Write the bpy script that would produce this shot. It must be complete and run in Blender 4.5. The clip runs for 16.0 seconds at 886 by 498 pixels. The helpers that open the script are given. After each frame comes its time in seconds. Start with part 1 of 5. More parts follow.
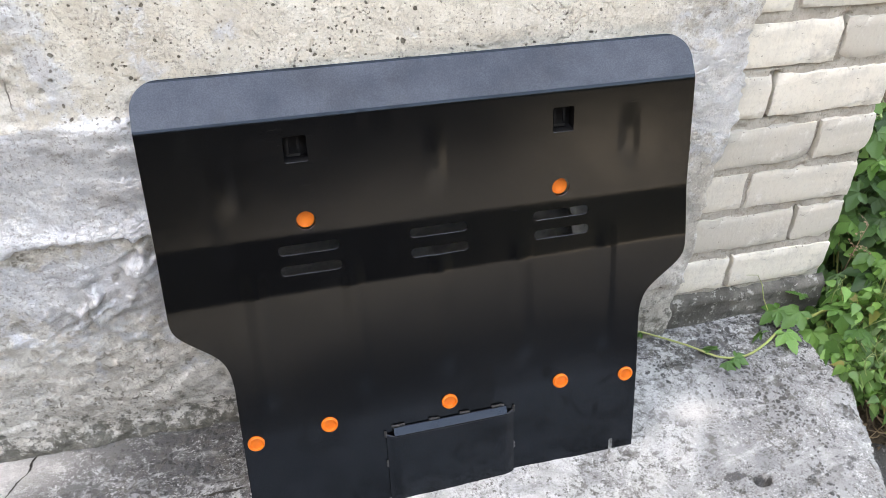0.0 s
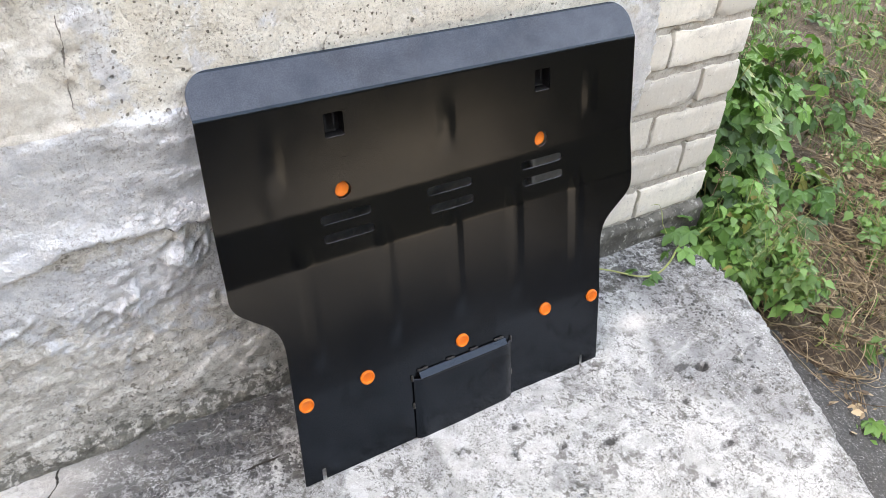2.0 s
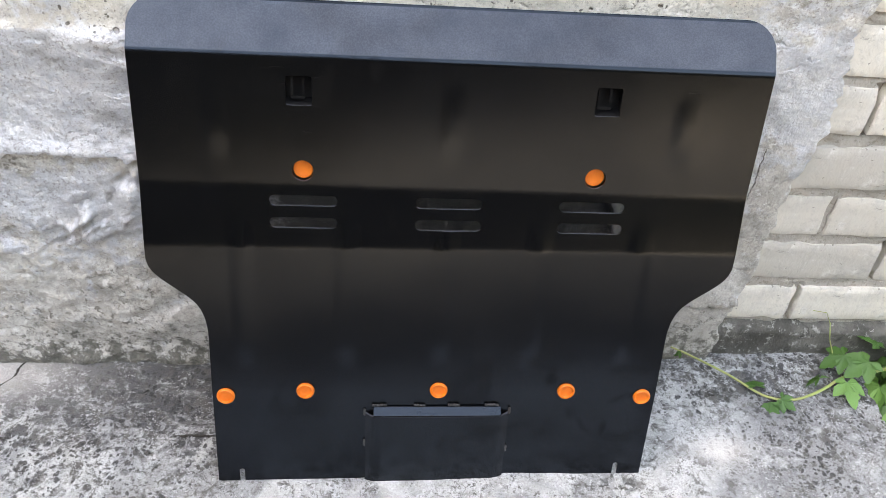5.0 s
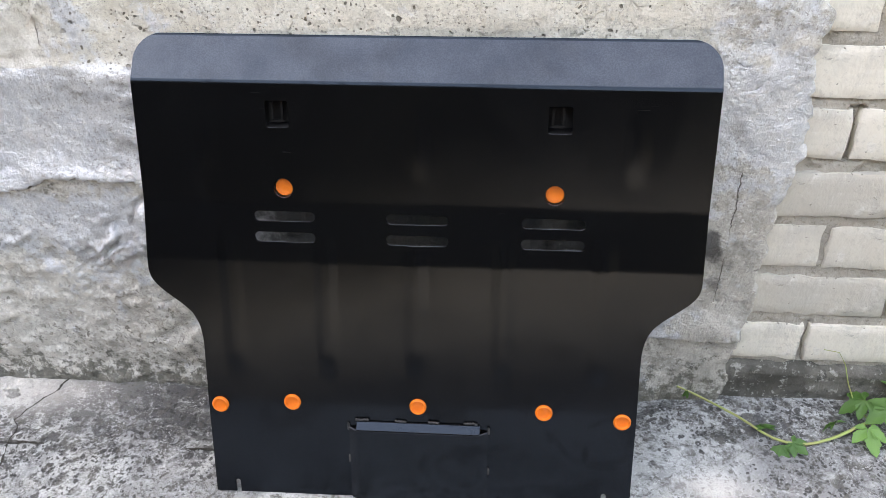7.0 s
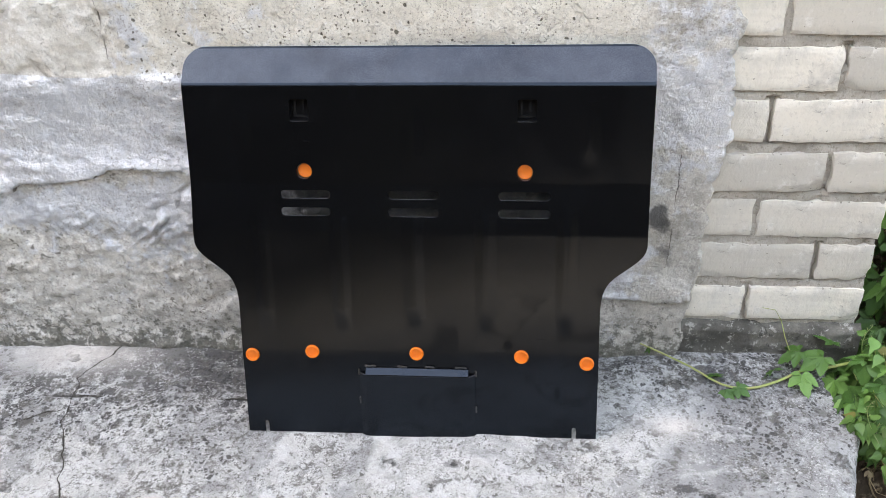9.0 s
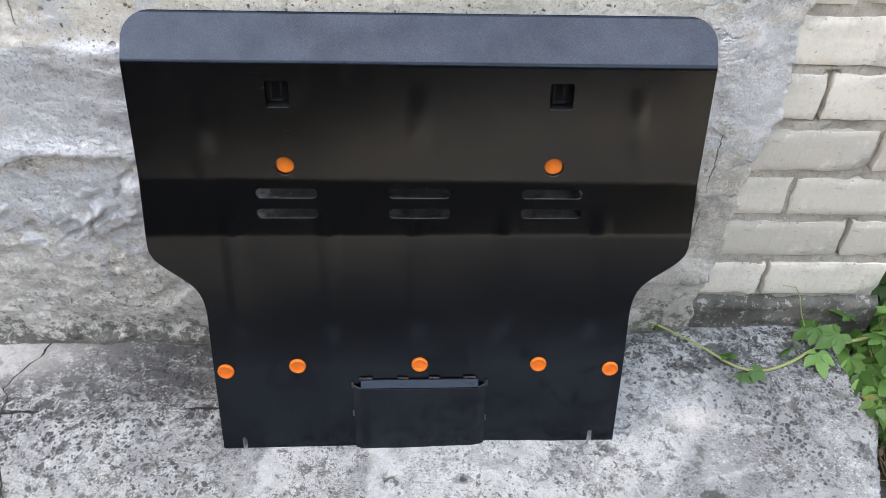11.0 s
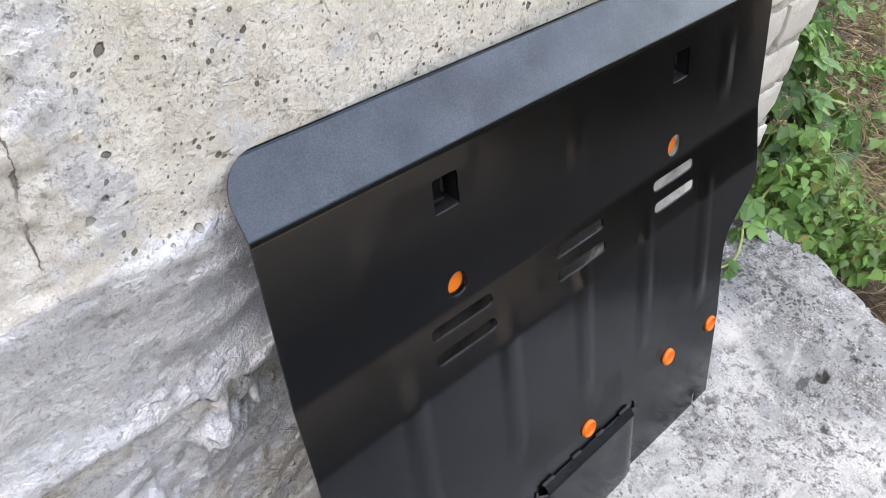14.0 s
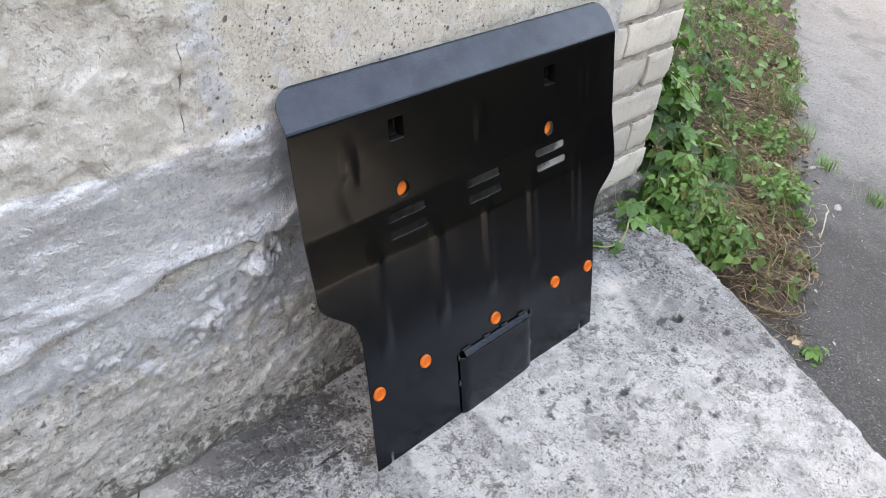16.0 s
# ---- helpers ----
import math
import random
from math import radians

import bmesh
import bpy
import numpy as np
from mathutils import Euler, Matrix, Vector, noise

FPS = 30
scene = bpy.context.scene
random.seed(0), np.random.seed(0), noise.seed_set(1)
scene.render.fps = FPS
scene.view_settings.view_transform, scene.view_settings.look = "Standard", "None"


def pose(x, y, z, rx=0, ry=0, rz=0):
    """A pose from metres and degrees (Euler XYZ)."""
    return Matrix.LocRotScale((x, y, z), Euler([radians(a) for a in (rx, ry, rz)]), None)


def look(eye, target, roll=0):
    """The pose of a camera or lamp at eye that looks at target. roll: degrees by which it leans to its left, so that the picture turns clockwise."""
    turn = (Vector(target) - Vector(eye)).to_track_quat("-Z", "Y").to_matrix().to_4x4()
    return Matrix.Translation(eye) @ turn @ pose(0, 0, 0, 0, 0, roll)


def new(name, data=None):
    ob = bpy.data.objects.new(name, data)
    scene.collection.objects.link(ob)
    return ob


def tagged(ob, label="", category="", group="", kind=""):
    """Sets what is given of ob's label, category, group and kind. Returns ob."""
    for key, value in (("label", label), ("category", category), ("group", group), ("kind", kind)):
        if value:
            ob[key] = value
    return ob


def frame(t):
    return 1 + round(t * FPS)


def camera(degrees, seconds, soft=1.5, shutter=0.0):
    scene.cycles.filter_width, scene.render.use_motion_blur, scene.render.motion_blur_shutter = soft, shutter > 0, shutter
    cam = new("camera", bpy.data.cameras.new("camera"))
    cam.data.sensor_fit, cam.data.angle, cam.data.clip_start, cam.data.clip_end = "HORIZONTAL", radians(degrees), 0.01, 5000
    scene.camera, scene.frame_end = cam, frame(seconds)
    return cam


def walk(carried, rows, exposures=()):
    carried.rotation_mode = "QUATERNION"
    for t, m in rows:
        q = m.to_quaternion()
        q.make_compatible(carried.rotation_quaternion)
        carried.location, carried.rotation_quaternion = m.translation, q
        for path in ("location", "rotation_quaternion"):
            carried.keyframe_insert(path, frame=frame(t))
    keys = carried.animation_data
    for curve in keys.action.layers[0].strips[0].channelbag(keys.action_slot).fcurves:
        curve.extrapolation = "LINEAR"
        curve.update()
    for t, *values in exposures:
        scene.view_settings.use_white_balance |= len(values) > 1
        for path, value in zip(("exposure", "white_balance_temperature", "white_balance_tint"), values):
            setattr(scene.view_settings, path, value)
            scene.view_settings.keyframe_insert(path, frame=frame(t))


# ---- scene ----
cam = camera(55.0, 16.0, 0.6)
PATH = [
    (0, (-0.25, -1.165, 1.216), (0.134, 0.376, 0.0), 0.7),
    (0.5, (-0.383, -1.234, 1.22), (0.189, 0.25, 0.007), 3.8),
    (1, (-0.522, -1.305, 1.242), (0.171, 0.151, 0.06), 3.5),
    (1.5, (-0.636, -1.23, 1.255), (0.144, 0.187, 0.079), 3.5),
    (2, (-0.703, -1.168, 1.245), (0.192, 0.155, 0.042), 5.1),
    (2.5, (-0.701, -1.164, 1.237), (0.241, 0.104, 0.011), 6.8),
    (3, (-0.605, -1.211, 1.243), (0.265, 0.108, 0.017), 6.6),
    (3.5, (-0.392, -1.249, 1.239), (0.261, 0.188, 0.01), 4.2),
    (4, (-0.25, -1.155, 1.2), (0.244, 0.316, -0.062), 5.4),
    (4.5, (-0.154, -1.06, 1.18), (0.134, 0.428, -0.126), 5.9),
    (7, (0.172, -1.185, 1.105), (-0.039, 0.461, -0.012), -1.9),
    (7.5, (0.239, -1.399, 1.12), (-0.01, 0.305, 0.102), -2.8),
    (8, (0.267, -1.49, 1.137), (-0.01, 0.222, 0.14), -3.3),
    (8.5, (0.275, -1.502, 1.144), (-0.005, 0.207, 0.142), -3.4),
    (11, (0.023, -1.134, 1.246), (0.043, 0.34, -0.106), 1.0),
    (11.5, (0.024, -1.095, 1.241), (0.07, 0.375, -0.114), 1.7),
    (12, (-0.206, -0.994, 1.218), (0.046, 0.467, -0.124), 1.7),
    (12.5, (-0.407, -0.828, 1.188), (0.118, 0.569, -0.143), 2.7),
    (13, (-0.485, -0.643, 1.211), (0.192, 0.609, -0.195), 2.0),
    (13.5, (-0.602, -0.557, 1.173), (0.332, 0.493, -0.251), 4.8),
    (14, (-0.684, -0.536, 1.11), (0.408, 0.457, -0.239), 6.0),
    (14.5, (-0.774, -0.673, 1.137), (0.4, 0.338, -0.128), 6.5),
    (15, (-0.889, -0.829, 1.173), (0.327, 0.212, -0.026), 6.4),
    (15.5, (-0.976, -0.913, 1.169), (0.249, 0.144, -0.006), 6.3),
    (16, (-1.088, -1.024, 1.271), (0.124, 0.057, 0.104), 7.3),
]
EXPOSURES = [(0.0, 3.38, 10600, 21), (4.5, 3.36, 10500, 21), (7.0, 3.24, 10300, 21), (7.5, 2.88, 10300, 21), (8.0, 3.14, 10300, 21), (8.5, 3.20, 10300, 21), (11.0, 3.14, 10000, 20), (12.0, 3.34, 10200, 21),
             (13.0, 2.98, 10200, 22), (13.5, 3.28, 10200, 22), (14.5, 3.26, 10200, 22), (15.0, 3.12, 10100, 21), (15.5, 3.16, 10000, 21), (16.0, 2.99, 9800, 21)]
walk(cam, [(t, look(eye, target, roll)) for t, eye, target, roll in PATH], EXPOSURES)

# ---- light: the wall stands in open shade, the yard behind the camera in the sun ----
world = bpy.data.worlds.new("world")
scene.world = world
world.use_nodes = True
wn = world.node_tree
sky = wn.nodes.new("ShaderNodeTexSky")
sky.sky_type, sky.sun_disc = "NISHITA", False
sky.sun_elevation, sky.sun_rotation = radians(50), radians(299)
sky.air_density, sky.dust_density, sky.ozone_density = 1.7, 2.0, 2.0
wn.links.new(sky.outputs["Color"], wn.nodes["Background"].inputs["Color"])
wn.nodes["Background"].inputs["Strength"].default_value = 0.15
sun = new("sun", bpy.data.lights.new("sun", "SUN"))
sun.data.energy, sun.data.angle, sun.data.color = 5.0, radians(1.0), (1.0, 0.95, 0.88)
sun.matrix_world = look((-10.35, 5.8, 14.1), (0, 0, 0))


# ---- materials ----
class Graph:
    """Short hand for a node material."""

    def __init__(self, name):
        self.mat = bpy.data.materials.new(name)
        self.mat.use_nodes = True
        self.nt = self.mat.node_tree
        self.bsdf = self.nt.nodes["Principled BSDF"]

    def node(self, kind, **values):
        n = self.nt.nodes.new(kind)
        for k, v in values.items():
            self.put(n.inputs[k], v)
        return n

    def put(self, socket, v):
        if isinstance(v, bpy.types.NodeSocket):
            self.nt.links.new(v, socket)
        elif isinstance(v, (tuple, list)) and len(v) == 3 and socket.type == "RGBA":
            socket.default_value = (*v, 1)
        else:
            socket.default_value = v

    def place(self):
        return self.node("ShaderNodeTexCoord").outputs["Object"]

    def scaled(self, v, s):
        n = self.node("ShaderNodeMapping", Vector=v)
        n.inputs["Scale"].default_value = s
        return n.outputs["Vector"]

    def noise(self, scale, detail=4.0, rough=0.55, v=None, warp=0.0):
        n = self.node("ShaderNodeTexNoise", Vector=v or self.place(), Scale=scale, Detail=detail, Roughness=rough, Distortion=warp)
        return n.outputs["Fac"]

    def warped(self, scale, amount):
        n = self.node("ShaderNodeTexNoise", Vector=self.place(), Scale=scale, Detail=4.0)
        add = self.nt.nodes.new("ShaderNodeVectorMath")
        add.operation = "MULTIPLY_ADD"
        self.put(add.inputs[0], n.outputs["Color"])
        add.inputs[1].default_value = (amount,) * 3
        self.put(add.inputs[2], self.place())
        return add.outputs["Vector"]

    def cells(self, scale, v=None, feature="F1", random=1.0, out="Distance"):
        n = self.nt.nodes.new("ShaderNodeTexVoronoi")
        n.feature = feature
        self.put(n.inputs["Vector"], v or self.place())
        n.inputs["Scale"].default_value, n.inputs["Randomness"].default_value = scale, random
        return n.outputs[out]

    def attr(self, name):
        n = self.nt.nodes.new("ShaderNodeAttribute")
        n.attribute_name = name
        return n.outputs["Fac"]

    def calc(self, op, a, b=0.0, clamp=False):
        n = self.nt.nodes.new("ShaderNodeMath")
        n.operation, n.use_clamp = op, clamp
        self.put(n.inputs[0], a)
        self.put(n.inputs[1], b)
        return n.outputs[0]

    def step(self, v, lo, hi, a=0.0, b=1.0):
        n = self.nt.nodes.new("ShaderNodeMapRange")
        n.interpolation_type = "SMOOTHSTEP"
        for k, x in zip(("Value", "From Min", "From Max", "To Min", "To Max"), (v, lo, hi, a, b)):
            self.put(n.inputs[k], x)
        return n.outputs["Result"]

    def mix(self, fac, a, b, how="MIX"):
        n = self.nt.nodes.new("ShaderNodeMix")
        n.data_type, n.blend_type = "RGBA", how
        self.put(n.inputs["Factor"], fac)
        self.put(n.inputs[6], a)
        self.put(n.inputs[7], b)
        return n.outputs[2]

    def line(self, name, width, wander=0.008, scale=70.0, breaks=0.0):
        """A jagged hairline where the signed distance stored on the mesh passes zero."""
        d = self.calc("ADD", self.attr(name), self.calc("MULTIPLY", self.calc("SUBTRACT", self.noise(scale, 5, 0.65), 0.5), wander))
        w = self.step(self.noise(30.0, 3), 0.3, 0.7, width * 0.5, width * 1.6)
        l = self.step(self.calc("ABSOLUTE", d), w, self.calc("MULTIPLY", w, 0.4))
        return self.calc("MULTIPLY", l, self.step(self.noise(9.0, 3), breaks, breaks + 0.1)) if breaks else l

    def random(self):
        return self.nt.nodes.new("ShaderNodeObjectInfo").outputs["Random"]

    def island(self):
        return self.nt.nodes.new("ShaderNodeNewGeometry").outputs["Random Per Island"]

    def bump(self, height, strength=0.5, distance=0.005, normal=None):
        n = self.node("ShaderNodeBump", Height=height, Strength=strength, Distance=distance)
        if normal is not None:
            self.put(n.inputs["Normal"], normal)
        return n.outputs["Normal"]

    def end(self, color, rough=0.8, normal=None, metal=0.0, spec=0.5):
        for k, v in (("Base Color", color), ("Roughness", rough), ("Metallic", metal), ("Specular IOR Level", spec)):
            self.put(self.bsdf.inputs[k], v)
        if normal is not None:
            self.put(self.bsdf.inputs["Normal"], normal)
        return self.mat


def make_wall_material():
    g = Graph("weathered_concrete")
    big, mid, fine = g.noise(3.0, 5), g.noise(14.0, 6, 0.6), g.noise(70.0, 6, 0.65)
    grain = g.noise(420.0, 3, 0.6)
    pitted = g.attr("pitted")
    # cast upper block: warm beige with voids of all sizes
    upper = g.mix(g.step(big, 0.38, 0.62), (0.59, 0.545, 0.47), (0.70, 0.66, 0.585))
    upper = g.mix(g.step(mid, 0.5, 0.72), upper, (0.75, 0.72, 0.655))
    upper = g.mix(g.calc("MULTIPLY", g.step(g.noise(5.5, 8, 0.68, warp=0.6), 0.54, 0.66), 0.45), upper, (0.47, 0.43, 0.37))
    upper = g.mix(g.calc("MULTIPLY", g.step(fine, 0.5, 0.72), 0.45), upper, (0.36, 0.33, 0.28))
    shabby = g.mix(g.step(g.noise(18.0, 8, 0.7), 0.42, 0.60), (0.52, 0.49, 0.44), (0.76, 0.74, 0.70))
    upper = g.mix(pitted, g.mix(0.75, upper, shabby), upper)
    bent = g.warped(75.0, 0.010)
    void = None
    for scale, share, radius, weight in ((30.0, 0.72, 0.18, 1.0), (56.0, 0.55, 0.25, 1.0), (105.0, 0.48, 0.30, 0.95), (200.0, 0.52, 0.32, 0.7)):
        pick = g.cells(scale, bent, out="Color")
        reach = g.step(pick, share, 0.9, 0.0, radius)
        hole = g.calc("MULTIPLY", g.step(g.cells(scale, bent), reach, g.calc("MULTIPLY", reach, 0.72)), g.step(pick, share, share + 0.02))
        hole = g.calc("MULTIPLY", hole, weight)
        void = hole if void is None else g.calc("MAXIMUM", void, hole)
    void = g.calc("MULTIPLY", void, g.step(g.noise(4.2, 4, 0.6), 0.34, 0.50))
    void = g.calc("MULTIPLY", g.calc("MULTIPLY", void, g.attr("cast")), g.step(pitted, 0.0, 1.0, 0.12, 1.0))
    # patched lower render: grey, smeared with pale silvery paint
    lower = g.mix(g.step(mid, 0.35, 0.7), (0.44, 0.415, 0.375), (0.60, 0.57, 0.52))
    lower = g.mix(g.step(g.noise(30.0, 7, 0.7), 0.5, 0.64), lower, (0.68, 0.655, 0.61))
    lower = g.mix(g.calc("MULTIPLY", g.step(fine, 0.52, 0.68), 0.6), lower, (0.22, 0.205, 0.18))
    lower = g.mix(g.calc("MULTIPLY", g.step(g.noise(46.0, 6, 0.64, warp=0.4), 0.51, 0.56), 0.8), lower, (0.72, 0.695, 0.645))
    pock = g.calc("MULTIPLY", g.step(g.noise(75.0, 5, 0.62, warp=0.5), 0.575, 0.62), g.step(g.noise(11.0, 4, 0.6), 0.38, 0.56))
    lower = g.mix(g.calc("MULTIPLY", pock, 0.95), lower, (0.17, 0.155, 0.13))
    strip = g.mix(g.step(g.noise(16.0, 8, 0.7), 0.38, 0.62), (0.36, 0.34, 0.305), (0.56, 0.535, 0.485))
    lower = g.mix(g.calc("MULTIPLY", g.attr("plaster"), 0.75), lower, strip)
    base = g.mix(g.attr("cast"), lower, upper)
    paint_and_light = g.step(g.calc("ADD", g.attr("paint_and_light"), g.calc("MULTIPLY", g.calc("SUBTRACT", g.noise(22.0, 7, 0.66), 0.5), 2.0)), 0.32, 0.62)
    base = g.mix(g.calc("MULTIPLY", paint_and_light, 0.85), base, g.mix(g.step(g.noise(26.0, 7, 0.7, warp=0.5), 0.40, 0.60), (0.63, 0.66, 0.705), (0.75, 0.77, 0.795)))
    # low parts of the relief coloured darker, in place of crevice shade
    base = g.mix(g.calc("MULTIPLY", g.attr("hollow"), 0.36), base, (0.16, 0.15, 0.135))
    fleck = g.calc("MULTIPLY", g.step(g.noise(190.0, 5, 0.75), 0.53, 0.60), g.step(g.noise(12.0, 5, 0.6), 0.34, 0.62))
    base = g.mix(g.calc("MULTIPLY", fleck, 0.58), base, (0.20, 0.185, 0.16))
    flare = g.calc("MULTIPLY", g.step(g.noise(150.0, 5, 0.75, g.scaled(g.place(), (0.8, 1.0, 1.1))), 0.55, 0.62), g.step(g.noise(15.0, 4, 0.6), 0.4, 0.62))
    base = g.mix(g.calc("MULTIPLY", flare, 0.6), base, (0.80, 0.79, 0.77))
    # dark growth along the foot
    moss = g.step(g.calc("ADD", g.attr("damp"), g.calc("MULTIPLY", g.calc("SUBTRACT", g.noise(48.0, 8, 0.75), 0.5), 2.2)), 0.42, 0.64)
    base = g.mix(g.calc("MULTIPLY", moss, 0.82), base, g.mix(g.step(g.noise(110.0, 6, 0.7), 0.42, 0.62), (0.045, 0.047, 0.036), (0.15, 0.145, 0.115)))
    # soot marks, with the shade behind the plate painted in as dark colour
    soot_and_shade = g.step(g.calc("ADD", g.attr("soot_and_shade"), g.calc("MULTIPLY", g.calc("SUBTRACT", g.noise(26.0, 6, 0.7), 0.5), 1.2)), 0.45, 0.8)
    base = g.mix(g.calc("MULTIPLY", soot_and_shade, 0.88), base, (0.045, 0.045, 0.048))
    crack = g.calc("MAXIMUM", g.line("split", 0.0011, 0.014, 70.0, 0.34), g.calc("MAXIMUM", g.line("lip", 0.0024, 0.008, 70.0, 0.36), g.line("seam", 0.0008, 0.014, 70.0, 0.42)))
    base = g.mix(g.calc("MULTIPLY", crack, 0.9), base, (0.09, 0.075, 0.06))
    base = g.mix(g.calc("MULTIPLY", void, 0.92), base, (0.10, 0.085, 0.065))
    base = g.mix(g.calc("MULTIPLY", g.step(grain, 0.45, 0.68), 0.2), base, (0.2, 0.19, 0.17))
    dent = g.calc("MULTIPLY", g.step(g.noise(46.0, 5, 0.6, warp=0.6), 0.56, 0.66), g.step(g.noise(9.0, 4), 0.42, 0.6))
    h = g.calc("ADD", g.calc("MULTIPLY", mid, 0.5), g.calc("MULTIPLY", fine, g.step(g.attr("cast"), 0.0, 1.0, 0.11, 0.08)))
    h = g.calc("SUBTRACT", g.calc("ADD", h, g.calc("MULTIPLY", grain, 0.045)), g.calc("MULTIPLY", dent, 0.09))
    # brushed and trowelled marks under the silver paint
    trowel = g.noise(120.0, 5, 0.62, g.scaled(g.place(), (0.9, 1.0, 1.05)), 0.2)
    h = g.calc("ADD", h, g.calc("MULTIPLY", g.calc("MULTIPLY", trowel, 0.10), g.calc("SUBTRACT", 1.0, g.attr("cast"))))
    h = g.calc("SUBTRACT", h, g.calc("ADD", g.calc("MULTIPLY", void, 0.35), g.calc("MULTIPLY", crack, 0.4)))
    return g.end(base, metal=g.calc("MULTIPLY", paint_and_light, 0.42), normal=g.bump(h, 1.0, 0.028), rough=g.mix(paint_and_light, g.mix(g.attr("cast"), (0.55, 0.55, 0.55), (0.85, 0.85, 0.85)), (0.40, 0.40, 0.40)))


def make_slab_material():
    g = Graph("lichened_concrete")
    big, mid, fine, grain = g.noise(2.4, 5), g.noise(11.0, 7, 0.65), g.noise(55.0, 7, 0.7), g.noise(380.0, 3, 0.6)
    c = g.mix(g.step(mid, 0.3, 0.7), (0.366, 0.373, 0.362), (0.552, 0.56, 0.542))
    c = g.mix(g.step(big, 0.45, 0.65), c, (0.47, 0.477, 0.468))
    c = g.mix(g.calc("MULTIPLY", g.step(g.noise(28.0, 9, 0.74), 0.47, 0.57), 0.8), c, (0.592, 0.606, 0.604))
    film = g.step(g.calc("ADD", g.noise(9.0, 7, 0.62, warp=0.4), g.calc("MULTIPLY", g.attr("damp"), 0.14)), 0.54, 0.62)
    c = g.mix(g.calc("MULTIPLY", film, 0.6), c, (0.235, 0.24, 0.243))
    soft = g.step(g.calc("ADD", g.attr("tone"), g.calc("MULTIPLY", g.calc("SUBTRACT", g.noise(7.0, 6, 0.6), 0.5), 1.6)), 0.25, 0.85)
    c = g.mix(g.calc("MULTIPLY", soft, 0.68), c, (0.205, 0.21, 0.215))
    dirt = g.calc("ADD", g.attr("damp"), g.calc("MULTIPLY", g.calc("SUBTRACT", g.noise(38.0, 8, 0.72), 0.5), 3.2))
    dirt = g.calc("ADD", dirt, g.calc("MULTIPLY", g.calc("SUBTRACT", g.noise(11.0, 4, 0.55, warp=0.5), 0.5), 2.2))
    dirt = g.step(dirt, 0.66, 0.86)
    c = g.mix(g.calc("MULTIPLY", dirt, 0.82), c, (0.050, 0.052, 0.054))
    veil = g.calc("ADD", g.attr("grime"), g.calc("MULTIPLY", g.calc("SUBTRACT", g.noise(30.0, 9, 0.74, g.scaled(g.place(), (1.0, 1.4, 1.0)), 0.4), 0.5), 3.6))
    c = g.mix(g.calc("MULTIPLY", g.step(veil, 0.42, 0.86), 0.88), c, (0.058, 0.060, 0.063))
    # round black lichen spots, thick where it stays damp
    bent = g.warped(40.0, 0.018)
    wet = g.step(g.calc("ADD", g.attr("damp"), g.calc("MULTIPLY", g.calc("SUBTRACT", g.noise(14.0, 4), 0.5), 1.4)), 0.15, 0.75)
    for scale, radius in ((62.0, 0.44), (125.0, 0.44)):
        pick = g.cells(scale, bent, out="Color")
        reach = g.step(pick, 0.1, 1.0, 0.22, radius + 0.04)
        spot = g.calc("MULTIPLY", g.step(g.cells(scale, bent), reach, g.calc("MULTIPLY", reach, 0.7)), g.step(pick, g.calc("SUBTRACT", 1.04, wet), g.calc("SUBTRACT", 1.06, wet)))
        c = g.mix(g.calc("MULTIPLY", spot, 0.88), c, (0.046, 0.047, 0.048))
    crackle = g.calc("MULTIPLY", g.step(g.cells(20.0, g.warped(26.0, 0.03), "DISTANCE_TO_EDGE"), 0.030, 0.008), g.step(g.noise(4.0, 4), 0.50, 0.60))
    c = g.mix(g.calc("MULTIPLY", crackle, 0.42), c, (0.14, 0.137, 0.13))
    patch = g.calc("MULTIPLY", g.step(g.noise(38.0, 7, 0.7, warp=0.5), 0.515, 0.60), g.step(g.noise(6.0, 5, 0.6), 0.38, 0.55))
    c = g.mix(g.calc("MULTIPLY", patch, 0.78), c, (0.13, 0.125, 0.115))
    specks = g.calc("MULTIPLY", g.step(g.noise(95.0, 5, 0.66), 0.56, 0.61), g.step(g.noise(8.0, 5, 0.6), 0.40, 0.56))
    c = g.mix(g.calc("MULTIPLY", specks, 0.85), c, (0.10, 0.096, 0.088))
    bent = g.warped(60.0, 0.05)
    blot = g.calc("MULTIPLY", g.step(g.cells(17.0, bent), 0.33, 0.22), g.step(g.cells(17.0, bent, out="Color"), 0.74, 0.77))
    chips = g.calc("MULTIPLY", g.step(g.cells(46.0, bent), 0.30, 0.18), g.step(g.cells(46.0, bent, out="Color"), 0.68, 0.72))
    blot = g.calc("MULTIPLY", g.calc("MAXIMUM", blot, chips), g.step(g.noise(85.0, 6, 0.75), 0.40, 0.56))
    c = g.mix(g.calc("MULTIPLY", blot, 0.75), c, (0.14, 0.135, 0.125))
    pepper = g.calc("MULTIPLY", g.step(g.noise(230.0, 5, 0.78), 0.525, 0.58), g.step(g.noise(16.0, 6, 0.65), 0.36, 0.58))
    c = g.mix(g.calc("MULTIPLY", pepper, 0.74), c, (0.09, 0.087, 0.08))
    salt = g.calc("MULTIPLY", g.step(g.noise(170.0, 5, 0.78, g.scaled(g.place(), (1.0, 1.2, 1.0))), 0.54, 0.60), g.step(g.noise(13.0, 4, 0.6), 0.4, 0.60))
    c = g.mix(g.calc("MULTIPLY", salt, 0.52), c, (0.76, 0.755, 0.745))
    edge = g.calc("ADD", g.attr("stain"), g.calc("MULTIPLY", g.calc("SUBTRACT", g.noise(75.0, 6, 0.68, warp=0.4), 0.5), 1.1))
